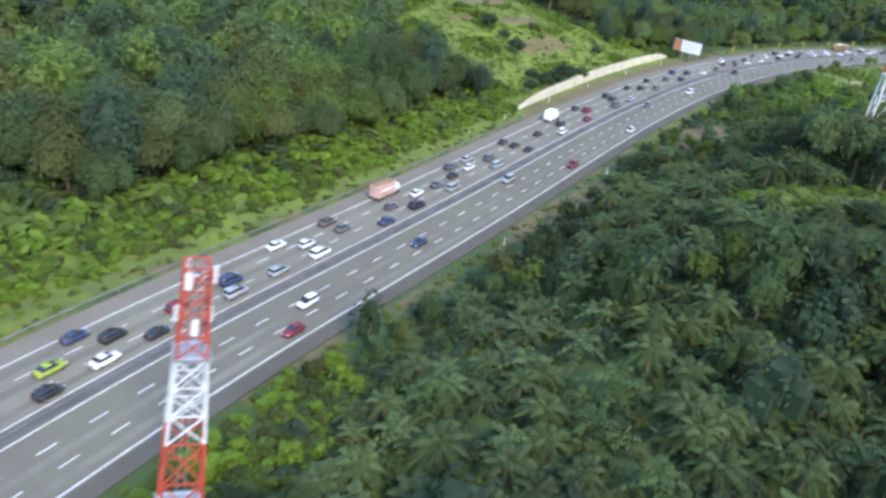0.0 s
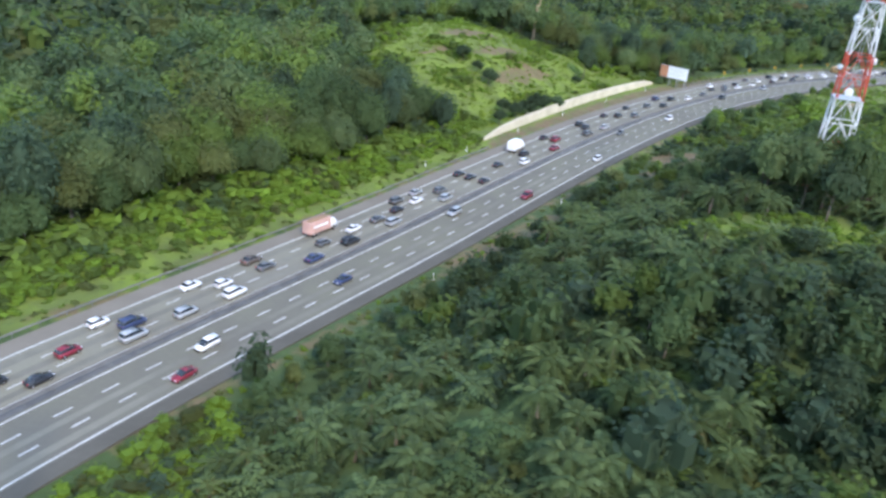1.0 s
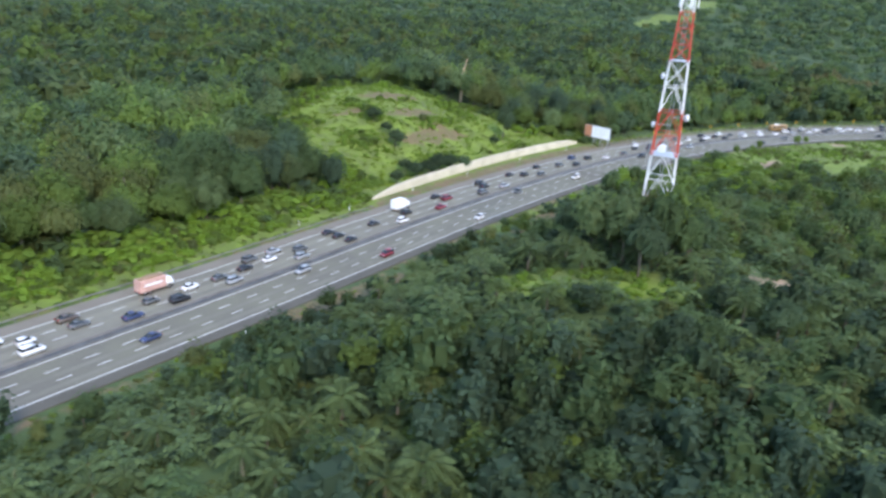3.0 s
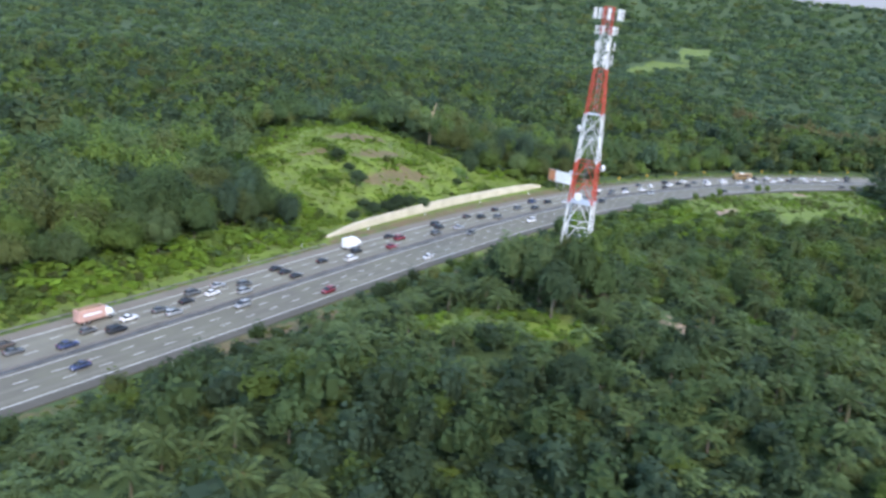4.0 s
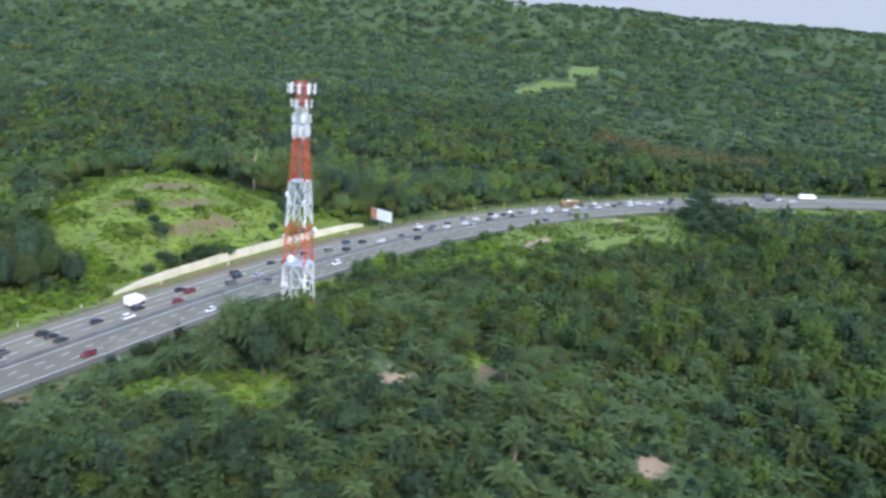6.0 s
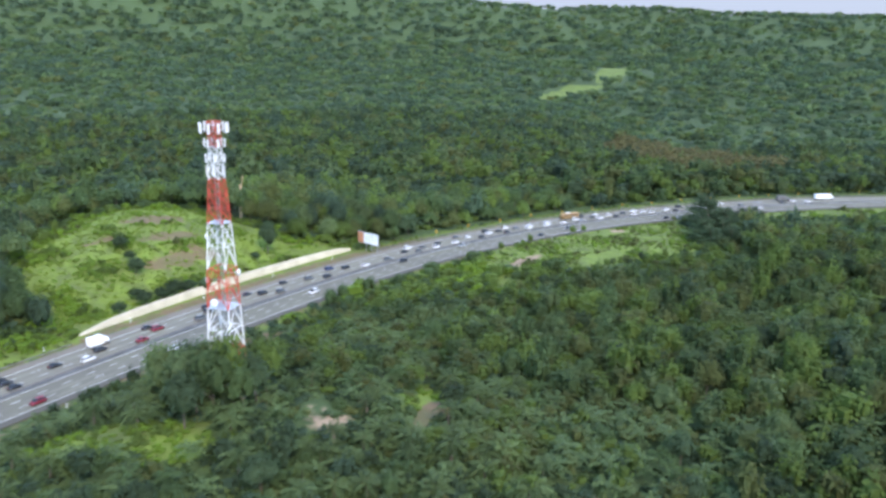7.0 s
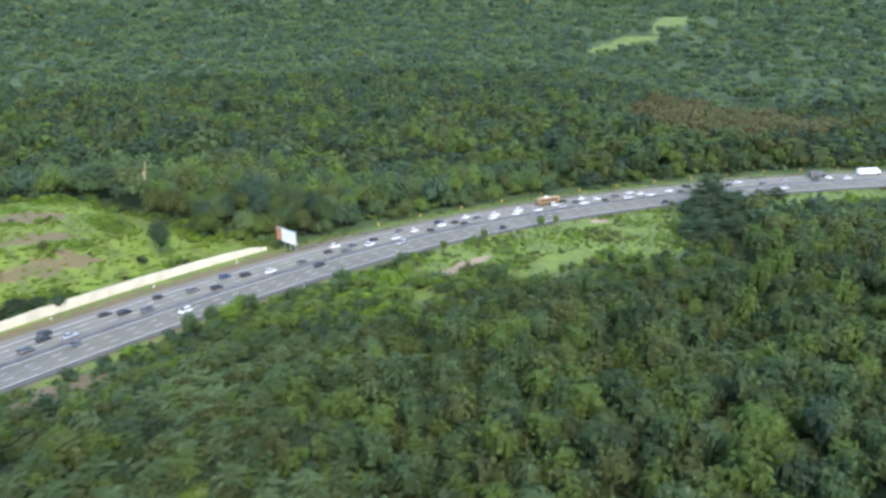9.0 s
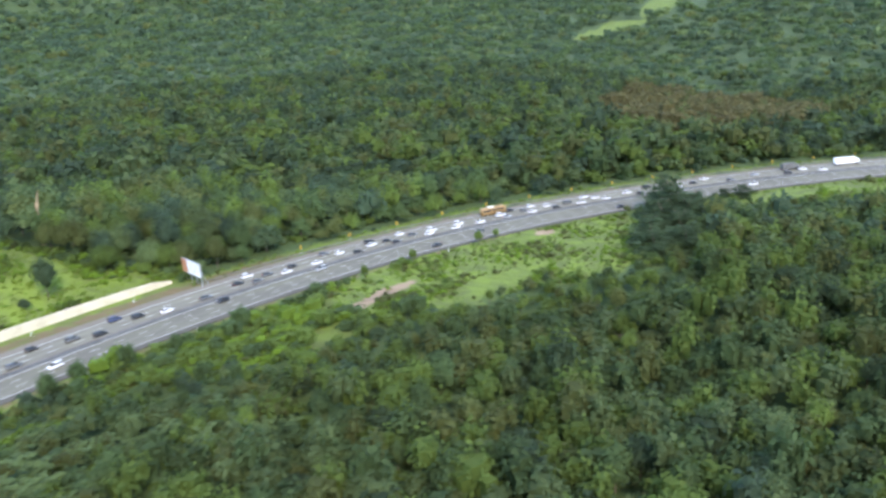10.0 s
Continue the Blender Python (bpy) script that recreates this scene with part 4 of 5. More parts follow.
# distance: the bluer leaf mix puts the haze into the colour
p = scatter(-2600, 3300, 250, 4700, 16.0)
s_, off_ = to_road(p[:, 0], p[:, 1])
angle = np.degrees(np.arctan2(p[:, 0] - 60, p[:, 1] + 150))
away = np.hypot(p[:, 0] - 60, p[:, 1] + 150)
taken = (p[:, 0] > -400) & (p[:, 0] < 640) & (p[:, 1] < 820 - 190 * patchy(p, 60, 4.0)) & (off_ < 0) & (off_ > -560)
keep = (abs(off_) > 34) & ~taken & (angle > -42) & (angle < 44) & ~open_ground(p) & (away > 330)
keep &= rng.uniform(0, 1, len(p)) < np.clip((820 / away) ** 1.5, 0.08, 1)
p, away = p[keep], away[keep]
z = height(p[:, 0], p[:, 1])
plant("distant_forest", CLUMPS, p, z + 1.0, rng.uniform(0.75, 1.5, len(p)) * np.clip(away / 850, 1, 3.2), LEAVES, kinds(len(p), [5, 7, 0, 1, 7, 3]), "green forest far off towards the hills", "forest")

# the forest goes on behind
p = scatter(-700, 800, -800, 240, 19.0)
s_, off_ = to_road(p[:, 0], p[:, 1])
keep = (abs(off_) > 30) & ((p[:, 1] < -150 + 0.25 * (p[:, 0] + 60)) | (p[:, 0] < -330) | (p[:, 0] > 345)) & ((off_ > 0) | (p[:, 1] < -0.9 * p[:, 0] - 400))
p = p[keep]
plant("forest_behind", CLUMPS, p, height(p[:, 0], p[:, 1]) + 1.0, rng.uniform(1.5, 2.3, len(p)), LEAVES, kinds(len(p), [3, 5, 4, 2, 4, 3]), "green forest and plantation all round", "forest")

# single trees that stand out: before the tower's foot, on the cleared slope, along the field and at the bend


def stand(ob, x, y, sc, tall=1.0):
    copy = copy_thing(ob, pose(x, y, height(np.array([x]), np.array([y]))[0] - 0.3, 0, 0, rng.uniform(0, 360)))
    copy.scale = (sc, sc, sc * tall)


for x, y, sc in ((-6, -8, 1.1), (0, -9.5, 1.2), (-11, -3, 1.15), (5, -8, 0.9), (-4, -14, 1.1), (-9, 5, 1.1), (-14, 8, 1.0), (-2, -5.5, 1.2), (2.5, -6, 1.15), (6.5, -4.5, 1.1), (7.5, -0.5, 1.0), (-6, -4, 1.1), (4.5, -2, 0.95), (-3, -1.5, 0.95)):
    stand(tree_protos[(int(x) + 20) % 5], x, y, sc * 1.05, 1.3)
for x, y, sc in ((-62, 108, 0.9), (-47, 101, 1.0), (-50, 97, 0.8), (-53, 92, 0.85), (-57, 95, 0.7), (-71, 119, 0.8), (-66, 113, 0.6), (-40, 109, 0.75), (-44, 106, 0.8), (-58, 84, 0.7), (-31, 141, 0.55)):
    stand(tree_protos[1], x, y, sc, 0.9)
stand(tree_protos[1], -28, 148, 1.1, 1.6)
for s, off, sc in ((505, 18, 0.5), (532, 18, 0.55), (540, 17, 0.45), (485, 20, 0.5), (462, 24, 0.55), (441, 22, 0.6), (420, 24, 0.6), (408, 21, 0.7), (396, 20, 0.7), (388, 22, 0.8)):
    stand(tree_protos[2 if s > 470 else 0], *on_road(s, off), sc, 1.0)
bend_tree = thing("broadleaf_tree", pose(*on_road(607, 25), height(*on_road(607, 25)) - 0.3), "dark green tall tree with spreading layered boughs at the bend", "tree", "dark trees at the bend")
part("trunk", quads_mesh("bend_trunk", *trunk(12.0, 0.32, 0.02, 3, 2.6), [BARK]), bend_tree)
part("crown", quads_mesh("bend_crown", *tiers(12.5, 10.0, 7, 2600, 0.9), [LEAVES[0]]), bend_tree).location.z = 1.6
for s, off, sc, tall in ((602, 35, 0.95, 1.0), (590, 45, 0.85, 0.95), (577, 54, 0.75, 0.9), (616, 30, 0.72, 0.8), (571, 63, 0.65, 0.9), (592, 52, 0.8, 0.8), (604, 42, 0.8, 0.85), (622, 22, 0.5, 0.7), (637, 20, 0.42, 0.8), (645, 20, 0.45, 0.8), (612, 52, 0.7, 0.8), (584, 64, 0.7, 0.8), (598, 66, 0.7, 0.8)):
    stand(bend_tree, *on_road(s, off), sc, tall)
# slender palms that rise above the far forest
tall_palm_bole = quads_mesh("tall_palm_trunk", *trunk(13.0, 0.2, 0.05), [BARK])
tall_palm_head = quads_mesh("tall_palm_head", *palm_crown(16, 3.4, 9, 0.5), [LEAVES[5]])
tall_palm = thing("forest_palm", pose(-132, 146, height(np.array([-132]), np.array([146]))[0]), "tall slender palm above the forest", "palm tree", "palms in the forest")
part("trunk", tall_palm_bole, tall_palm)
head = part("crown", tall_palm_head, tall_palm)
head.location = (0.65, 0.26, 13.0)
for x, y in ((-172, 92), (-112, 132), (-90, 214), (-160, 60), (-52, 230), (-128, 172), (30, 270), (-30, 290)):
    copy_thing(tall_palm, pose(x, y, height(np.array([x]), np.array([y]))[0], 0, 0, x * 7 % 360))

# ---- lattice towers ----
def lattice_tower(name, x, y, foot, levels, widths, turn, label, red_first, dishes=(), panels=(), lean=0.0):
    """A square tapering mast in red and white bands; levels: heights of the band joints from the foot up."""
    ob = thing(name, pose(x, y, 0, 0, lean, turn), label, "lattice tower")

    def corner(i, z):
        w = np.interp(z, levels, widths) * 0.5
        return Vector(((w, w, z), (-w, w, z), (-w, -w, z), (w, -w, z))[i % 4])
    for b in range(len(levels) - 1):
        z0, z1 = levels[b], levels[b + 1]
        mat = RED if (b % 2 == 0) == red_first else WHITE
        bay = max(2, round((z1 - z0) / max(1.6, np.interp(z0, levels, widths) * 0.95)))
        step = (z1 - z0) / bay
        legs = [(corner(i, z0), corner(i, z1)) for i in range(4)]
        size = 0.085 + 0.028 * np.interp(z0, levels, widths)
        for pair in legs:
            part("leg", bars("tower_leg", [pair], size, mat), ob)
        braces = []
        for k in range(bay):
            a, c = z0 + k * step, z0 + (k + 1) * step
            for i in range(4):
                if np.interp(a, levels, widths) > 3.4:
                    mid = (corner(i, c) + corner(i + 1, c)) / 2
                    braces += [(corner(i, a), mid), (corner(i + 1, a), mid), (corner(i, c), corner(i + 1, c))]
                else:
                    braces += [(corner(i, a), corner(i + 1, c)), (corner(i + 1, a), corner(i, c)), (corner(i, c), corner(i + 1, c))]
        for pair in braces:
            part("brace", bars("tower_brace", [pair], size * 0.62, mat), ob)
        if b % 2:
            part("platform", box(0, 0, z1, np.interp(z1, levels, widths) + 0.5, np.interp(z1, levels, widths) + 0.5, 0.08, STEEL), ob, "steel grating platform")
    ladder = [(Vector((0.25 * s, 0, levels[0])), Vector((0.25 * s, 0, levels[-1]))) for s in (-1, 1)]
    part("ladder", bars("ladder", ladder, 0.09, STEEL), ob)
    for z, angle, reach, size in dishes:
        bm = bmesh.new()
        bmesh.ops.create_cone(bm, cap_ends=True, segments=20, radius1=size, radius2=size * 0.92, depth=size * 0.8,
                              matrix=pose(reach * math.cos(radians(angle)), reach * math.sin(radians(angle)), z, 0, 90, angle))
        bmesh.ops.bevel(bm, geom=[e for e in bm.edges if e.calc_face_angle(0) > 1], offset=size * 0.12, segments=2, affect="EDGES")
        me = bpy.data.meshes.new("dish")
        bm.to_mesh(me)
        bm.free()
        me.materials.append(ANTENNA)
        dish = part("dish_antenna", me, ob, "white drum dish antenna")
        part("arm", bars("arm", [((0, 0, z), (reach * math.cos(radians(angle)), reach * math.sin(radians(angle)), z))], 0.12, STEEL), dish)
    for z, angle, reach, high in panels:
        c, s = math.cos(radians(angle)), math.sin(radians(angle))
        me = box(0, 0, 0, 0.22, 0.42, high, ANTENNA, "panel", 0.05)
        me.transform(pose(reach * c, reach * s, z, 0, 0, angle))
        panel = part("panel_antenna", me, ob, "white panel antenna")
        for dz in (0.5, -0.5):
            part("bracket", bars("bracket", [((0, 0, z + dz), (reach * c, reach * s, z + dz))], 0.07, STEEL), panel)
    return ob


TOP_PANELS = [(66.3, a, 2.5, 1.9) for a in range(0, 360, 40)] + [(63.6, a, 1.8, 1.5) for a in range(20, 380, 60)] + [(60.9, a, 1.7, 1.6) for a in range(10, 370, 72)] + [(58.6, a, 1.6, 1.9) for a in range(0, 360, 72)]
lattice_tower("lattice_tower", 0, 0, 15.5, [15.0, 24.3, 32.8, 40.3, 49.0, 57.0, 62.8, 67.5], [5.6, 4.9, 4.3, 3.8, 3.0, 2.1, 1.7, 1.6], -14,
              "tall red and white steel lattice tower with antennas among trees", True,
              dishes=[(46.3, 200, 2.4, 0.55), (39.3, 25, 3.0, 0.65), (38.0, 200, 2.8, 0.5), (34.2, 260, 2.7, 0.75)], panels=TOP_PANELS)
lattice_tower("lattice_tower", -98.8, -106, 1, [1.0, 8.5, 15.2, 22.0, 28.7, 35.2], [3.6, 3.2, 2.9, 2.5, 1.9, 1.5], 20,
              "slender red and white steel lattice mast near the road", True,
              panels=[(34.4, a, 1.1, 1.2) for a in range(0, 360, 120)] + [(31.2, a, 1.2, 1.2) for a in range(30, 390, 120)], dishes=[(27.5, 120, 1.5, 0.4)], lean=5.0)


# ---- billboard and bend markers ----
def billboard(x, y, face):
    ob = thing("billboard", pose(x, y, height(np.array([x]), np.array([y]))[0], 0, 0, face), "large white and orange roadside billboard on steel posts", "billboard")
    part("panel", box(0, 0, 5.2, 11.6, 0.35, 4.5, STEEL, "panel"), ob)
    part("poster", box(1.6, -0.20, 5.2, 8.0, 0.03, 4.2, BOARD, "poster"), ob, "faded white printed sheet")
    part("poster", box(-4.1, -0.20, 5.2, 3.2, 0.03, 4.2, BOARD_RED, "poster"), ob, "orange red printed sheet")
    for z, w in ((6.5, 4.8), (5.8, 3.6), (4.9, 4.4), (4.2, 2.6)):
        part("print_line", bars("print_line", [((-1.8, -0.235, z), (w, -0.235, z))], 0.14, CAR["s"]), ob, "grey unreadable print")
    for px in (-4.8, -1.6, 1.6, 4.8):
        part("post", bars("post", [((px, 0.3, -1.0), (px, 0.3, 7.2))], 0.24, STEEL, 8), ob)
        part("strut", bars("strut", [((px, 2.6, -1.0), (px, 0.35, 5.5))], 0.14, STEEL), ob)
    return ob


billboard(8.0, 166.0, -40)


def bend_marker(s):
    x, y = on_road(s, -17.2)
    ob = thing("bend_marker", pose(x, y, height(np.array([x]), np.array([y]))[0], 0, 0, road_yaw(s) - 60), "yellow and black bend marker sign on a post", "road sign", "bend markers on the outer verge")
    part("post", bars("post", [((0, 0, -0.4), (0, 0, 2.6))], 0.09, STEEL), ob)
    part("plate", box(0, -0.08, 2.2, 0.95, 0.05, 1.15, YELLOW, "plate", 0.02), ob)
    vs, fs = [], []
    for cx in (-0.2, 0.18):
        k = len(vs)
        vs += [(cx - 0.15, -0.115, 2.62), (cx, -0.115, 2.62), (cx + 0.18, -0.115, 2.2), (cx, -0.115, 1.78), (cx - 0.15, -0.115, 1.78), (cx + 0.03, -0.115, 2.2)]
        fs += [(k, k + 1, k + 2, k + 5), (k + 5, k + 2, k + 3, k + 4)]
    part("chevron", mesh_of("chevron", vs, fs, [BLACK]), ob)
    return ob


marker = bend_marker(484)
for s in np.arange(502, 760, 18.2):
    x, y = on_road(s, -17.2)
    copy_thing(marker, pose(x, y, height(np.array([x]), np.array([y]))[0], 0, 0, road_yaw(s) - 60))


def marker_post(s, off):
    x, y = on_road(s, off)
    ob = thing("marker_post", pose(x, y, height(np.array([x]), np.array([y]))[0]), "short white marker post on the grass verge", "marker post", "marker posts")
    part("post", bars("post", [((0, 0, -0.3), (0, 0, 1.3))], 0.16, BOARD), ob)
    part("band", bars("band", [((0, 0, 0.9), (0, 0, 1.1))], 0.18, BLACK), ob)
    return ob


post = marker_post(300, -19)
for s, off in ((318, -18.5), (345, -18.5), (372, -18.5), (402, -19), (430, -19), (250, 17), (300, 17), (430, 17), (520, 17)):
    x, y = on_road(s, off)
    copy_thing(post, pose(x, y, height(np.array([x]), np.array([y]))[0]))

# the bare trunk in the forest and the dark trees at the bend
sx, sy = -46, 178
bare_trunk = thing("bare_trunk", pose(sx, sy, height(np.array([sx]), np.array([sy]))[0]), "tall pale dead tree trunk above the forest", "dead tree")
part("trunk", quads_mesh("bare_trunk", *trunk(14.5, 0.7, 0.02, 1, 1.2), [material("dead_wood", (0.42, 0.30, 0.19), 0.9, vary=0.25)]), bare_trunk)


# ---- vehicles ----
FADED_RED = material("faded_red_paint", (0.58, 0.35, 0.29), 0.55, vary=0.2, scale=0.5)


def loft(sections, mat, name, bevel=0.06):
    """A body through cross-sections: place along the length, half width low, half width high, floor and top."""
    bm = bmesh.new()
    rings = []
    for x, w0, w1, z0, z1 in sections:
        zm = z0 + (z1 - z0) * 0.55
        wm = max(w0, w1)
        rings.append([bm.verts.new(v) for v in ((x, -w0, z0), (x, -wm, zm), (x, -w1, z1), (x, w1, z1), (x, wm, zm), (x, w0, z0))])
    for a, b in zip(rings, rings[1:]):
        for i in range(6):
            bm.faces.new((a[i], a[(i + 1) % 6], b[(i + 1) % 6], b[i]))
    bm.faces.new(list(reversed(rings[0])))
    bm.faces.new(rings[-1])
    bmesh.ops.recalc_face_normals(bm, faces=bm.faces[:])
    bmesh.ops.bevel(bm, geom=[e for e in bm.edges if e.calc_face_angle(0) > 0.35], offset=bevel, segments=2, affect="EDGES")
    me = bpy.data.meshes.new(name)
    bm.to_mesh(me)
    bm.free()
    me.materials.append(mat)
    me.polygons.foreach_set("use_smooth", np.ones(len(me.polygons), bool))
    return me


def disc(r, w, mat, name):
    bm = bmesh.new()
    bmesh.ops.create_cone(bm, cap_ends=True, segments=12, radius1=r, radius2=r, depth=w, matrix=pose(0, 0, 0, 90, 0, 0))
    bmesh.ops.bevel(bm, geom=[e for e in bm.edges if e.calc_face_angle(0) > 1], offset=0.04, segments=1, affect="EDGES")
    me = bpy.data.meshes.new(name)
    bm.to_mesh(me)
    bm.free()
    me.materials.append(mat)
    return me


WHEEL, HUB = disc(0.31, 0.22, TYRE, "tyre"), disc(0.19, 0.235, RIM, "rim")
BIG_WHEEL, BIG_HUB = disc(0.5, 0.3, TYRE, "tyre"), disc(0.26, 0.32, RIM, "rim")
SHAPES = {
    "saloon": ([(-2.15, .70, .62, .34, .80), (-1.9, .84, .74, .22, .98), (-.9, .86, .78, .2, .96), (.7, .86, .78, .2, .92), (1.75, .83, .70, .22, .80), (2.15, .66, .55, .34, .66)],
               [(-1.62, .70, .62, .92, .96), (-.95, .74, .56, .92, 1.40), (.05, .74, .57, .92, 1.45), (.98, .70, .60, .88, .93)]),
    "hatchback": ([(-1.85, .70, .66, .34, .95), (-1.7, .82, .76, .22, 1.0), (-.5, .84, .77, .2, .98), (.75, .84, .76, .2, .95), (1.55, .81, .68, .22, .82), (1.88, .64, .54, .34, .68)],
                  [(-1.80, .72, .60, .95, 1.05), (-1.45, .73, .58, .95, 1.44), (.1, .74, .58, .94, 1.50), (1.05, .70, .60, .9, .96)]),
    "people_carrier": ([(-2.2, .74, .70, .38, 1.05), (-2.05, .88, .82, .26, 1.1), (-.5, .90, .83, .24, 1.08), (.95, .90, .82, .24, 1.04), (1.9, .86, .74, .26, .9), (2.2, .70, .60, .38, .74)],
                       [(-2.14, .78, .66, 1.05, 1.15), (-1.9, .80, .64, 1.05, 1.66), (.35, .80, .63, 1.04, 1.70), (1.4, .76, .64, 1.0, 1.06)])}
COLOURS = {"w": "white", "k": "black", "g": "dark grey", "s": "silver", "b": "dark blue", "r": "red", "n": "brown", "y": "lime green"}


def car(shape, key):
    body, cabin = SHAPES[shape]
    ob = thing("car", Matrix(), COLOURS[key] + " " + shape.replace("_", " ") + " car with dark windows on the motorway", "car", "cars on the motorway")
    part("body", loft(body, CAR[key], "car_body"), ob)
    part("cabin_glass", loft(cabin, GLASS, "car_glass", 0.05), ob, "dark tinted windows")
    a, b = cabin[1], cabin[2]
    part("roof", loft([(a[0] - 0.02, a[2] + .03, a[2] - .05, a[4] - .06, a[4] + .02), (b[0] + 0.05, b[2] + .03, b[2] - .05, b[4] - .06, b[4] + .02)], CAR[key], "car_roof", 0.03), ob)
    front, rear = body[-1][0], body[0][0]
    for x in (rear + 0.75, front - 0.8):
        for y in (-0.76, 0.76):
            w = part("wheel", WHEEL, ob)
            w.location = (x, y, 0.31)
            part("rim", HUB, w)
    for y in (-0.52, 0.52):
        part("headlight", box(front - 0.09, y, 0.66, 0.22, 0.26, 0.14, LAMP, "headlight", 0.03), ob)
        part("tail_light", box(rear + 0.07, y, 0.84, 0.18, 0.24, 0.16, TAIL, "tail_light", 0.03), ob)
    part("front_bumper", box(front - 0.05, 0, 0.42, 0.24, 1.28, 0.22, BLACK, "bumper", 0.05), ob)
    part("number_plate", box(rear - 0.01, 0, 0.62, 0.03, 0.5, 0.12, BLACK, "plate"), ob)
    for y in (-0.92, 0.92):
        part("mirror", box(cabin[-1][0] - 0.25, y, 0.98, 0.14, 0.18, 0.12, CAR[key], "mirror", 0.03), ob)
    return ob


def lorry(key, box_mat, length, label, stripe=None, name="lorry"):
    ob = thing(name, Matrix(), label, name)
    part("cab", loft([(length / 2 - 1.9, 1.0, .95, .6, 2.3), (length / 2 - .5, 1.05, .95, .5, 2.35), (length / 2, 1.0, .85, .5, 1.5)], CAR[key], "cab", 0.08), ob)
    part("windscreen", loft([(length / 2 - .62, .88, .80, 1.5, 2.2), (length / 2 - .12, .90, .82, 1.45, 1.62)], GLASS, "windscreen", 0.03), ob)
    part("cargo_box", box(-0.95, 0, 2.0, length - 2.1, 2.25, 2.5, box_mat, "cargo_box", 0.05), ob)
    part("chassis", box(-0.4, 0, 0.66, length - 1.0, 0.9, 0.22, BLACK, "chassis"), ob)
    if stripe:
        for y in (-1.14, 1.14):
            part("panel", box(-0.95, y, 2.0, length - 2.9, 0.02, 1.7, stripe, "panel"), ob, "red printed side panel")
            part("lettering_bars", box(-0.95, y * 1.012, 2.15, length - 4.0, 0.012, 0.45, BOARD, "bars"), ob, "pale unreadable print")
    for x in (length / 2 - 1.0, -length / 2 + 1.2, -length / 2 + 2.3)[:3 if length > 7.5 else 2]:
        for y in (-0.95, 0.95):
            w = part("wheel", BIG_WHEEL, ob)
            w.location = (x, y, 0.5)
            part("rim", BIG_HUB, w)
    for y in (-0.7, 0.7):
        part("headlight", box(length / 2 - 0.02, y, 0.8, 0.12, 0.3, 0.18, LAMP, "headlight", 0.03), ob)
        part("tail_light", box(-length / 2 + 0.08, y, 0.85, 0.08, 0.25, 0.15, TAIL, "tail_light", 0.02), ob)
    return ob


def bus():
    ob = thing("bus", Matrix(), "yellow and brown long-distance bus in the queue", "bus")
    yellow = material("bus_yellow", (0.30, 0.19, 0.085), 0.4, vary=0.08)
    part("body", loft([(-5.6, 1.15, 1.05, .45, 3.1), (-5.2, 1.22, 1.1, .4, 3.3), (4.9, 1.22, 1.1, .4, 3.3), (5.6, 1.15, .95, .45, 3.0)], yellow, "bus_body", 0.12), ob)
    for y in (-1.215, 1.215):
        for i in range(7):
            part("window", box(-4.4 + i * 1.35, y, 2.25, 1.2, 0.05, 0.8, GLASS, "window", 0.02), ob)
    part("windscreen", box(5.5, 0, 2.2, 0.1, 2.0, 1.2, GLASS, "windscreen", 0.03), ob)
    part("roof_unit", box(-1.0, 0, 3.42, 2.4, 1.5, 0.3, BOARD, "roof_unit", 0.06), ob)
    for x in (-3.6, 3.6):
        for y in (-1.05, 1.05):
            w = part("wheel", BIG_WHEEL, ob)
            w.location = (x, y, 0.5)
            part("rim", BIG_HUB, w)
    return ob


garage = {}
CAR_SIZE = 0.92


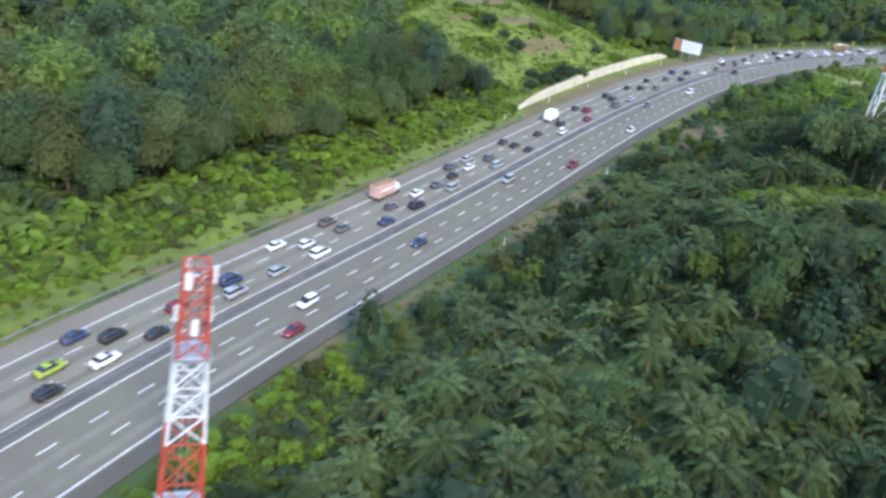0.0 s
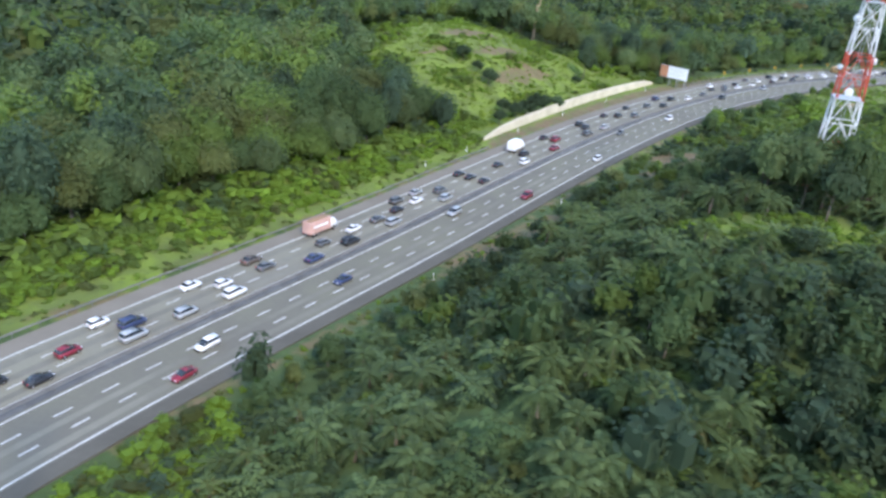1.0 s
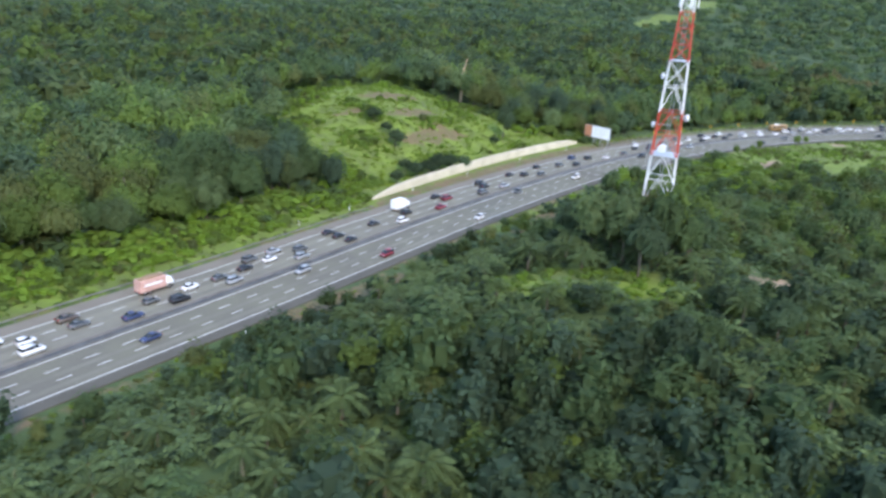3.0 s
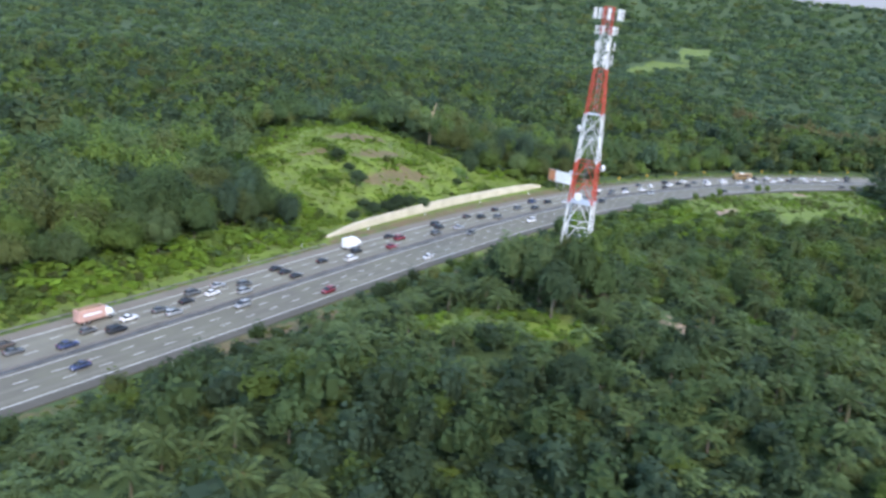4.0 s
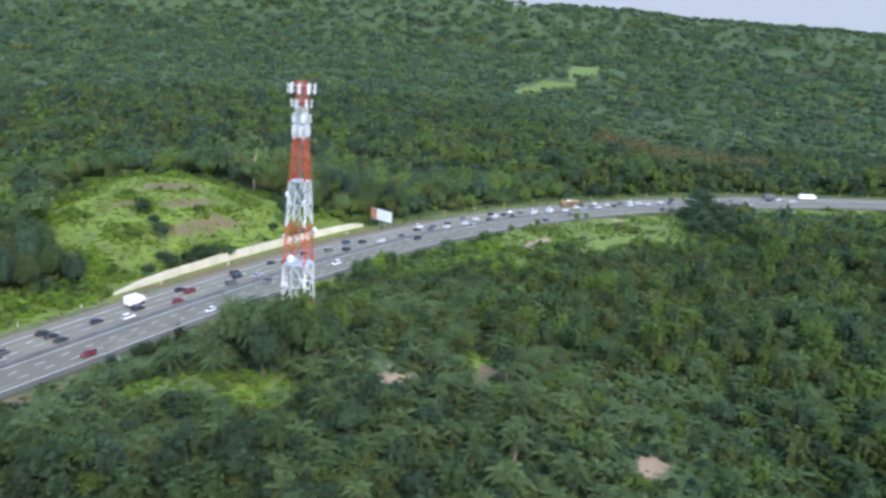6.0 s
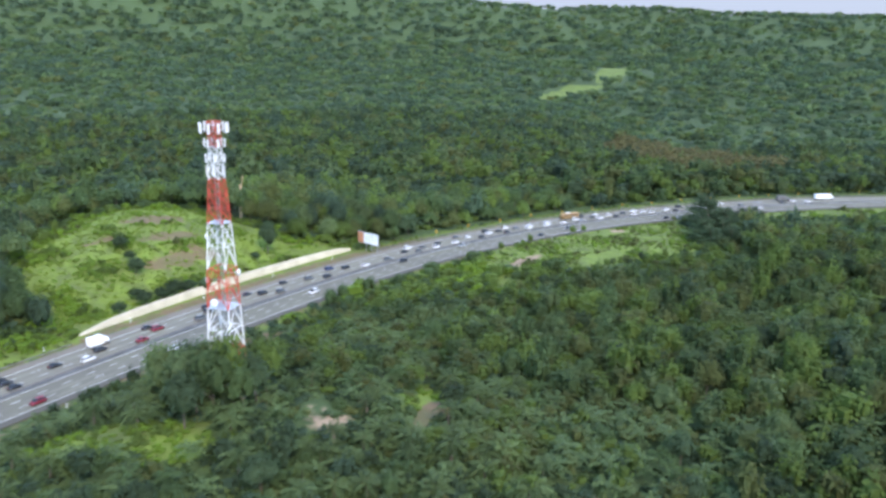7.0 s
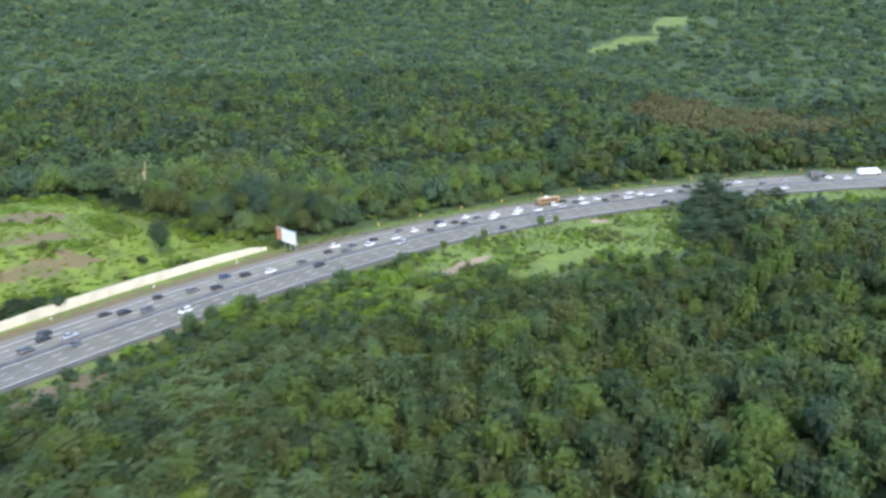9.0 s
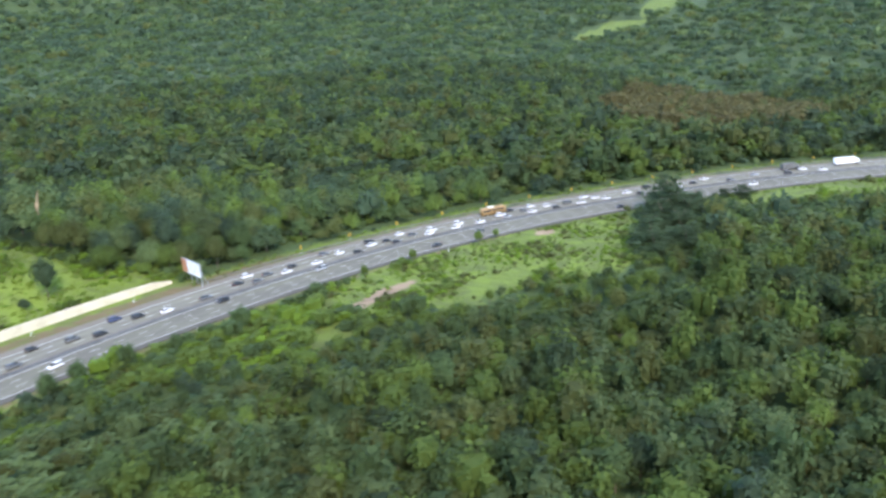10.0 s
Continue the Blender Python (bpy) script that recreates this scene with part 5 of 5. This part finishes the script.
def park(s, lane, key, side):
    """A car in a lane, counted from the median."""
    off = side * (INNER + LANE * (lane - 0.5)) + rng.uniform(-0.3, 0.3)
    x, y = on_road(s, off)
    m = pose(x, y, 0.006, 0, 0, road_yaw(s) + (180 if side > 0 else 0) + rng.uniform(-1.5, 1.5))
    shape = rng.choice(("saloon", "saloon", "hatchback", "people_carrier"))
    if (shape, key) in garage:
        copy_thing(garage[shape, key], m @ Matrix.Scale(CAR_SIZE, 4))
    else:
        garage[shape, key] = car(shape, key)
        garage[shape, key].matrix_basis = m @ Matrix.Scale(CAR_SIZE, 4)


def queue(side, lane, text):
    for word in text.split():
        park(float(word[:-1]), lane, word[-1], side)


queue(-1, 1, "168k 176k 184w 192k 206s 215s 224w 242b 252k 265s 284s 300k 320w 337r 358g 369s 391g 413k 432w 444g 461g 471w 482w 497k 512k 525w 536w 546w 557s 568w 578k 589w 600w 615k 632w 656g 682k 698w")
queue(-1, 2, "170w 179y 188k 198r 208b 225w 234g 248g 257w 264g 271k 278w 287g 300k 313k 326k 345r 364k 386k 407g 425k 456k 466g 475k 492w 504w 510k 520g 528w 539w 556w 566g 576w 585g 597w 611w 641k 669s 691w")
queue(-1, 3, "185b 205w 221w 234n 275g 282s 300k 344k 366k 382k 398k 420b 461w 488g 505k 517w 552w 562k 571w 594w 622k 648w")
queue(1, 3, "204r 298r 337w 520k 598k")
queue(1, 2, "211w 239b 397w 540g 660w")
queue(1, 1, "278s 367g 446k 480s")


def drive_up(ob, s, off):
    x, y = on_road(s, off)
    ob.matrix_basis = pose(x, y, 0.006, 0, 0, road_yaw(s)) @ Matrix.Scale(CAR_SIZE, 4)


tipper = lorry("w", FADED_RED, 8.2, "faded red open lorry with a heaped brown load", FADED_RED)
part("load", loft([(-3.9, .9, .5, 3.0, 3.3), (-1.5, 1.0, .6, 3.0, 3.62), (1.2, 1.0, .6, 3.0, 3.5), (1.9, .9, .5, 3.0, 3.3)], SOIL, "load", 0.08), tipper, "heap of brown soil")
drive_up(tipper, 252, -10.4)
drive_up(lorry("w", BOARD, 6.6, "small white box lorry with a plain body"), 328, -9.6)
drive_up(bus(), 555, -9.6)
drive_up(lorry("g", DARK_CONCRETE, 8.5, "dark grey lorry in the far queue"), 687, -9.4)
drive_up(lorry("w", BOARD, 12.0, "long white box lorry in the far queue"), 712, -9.4)
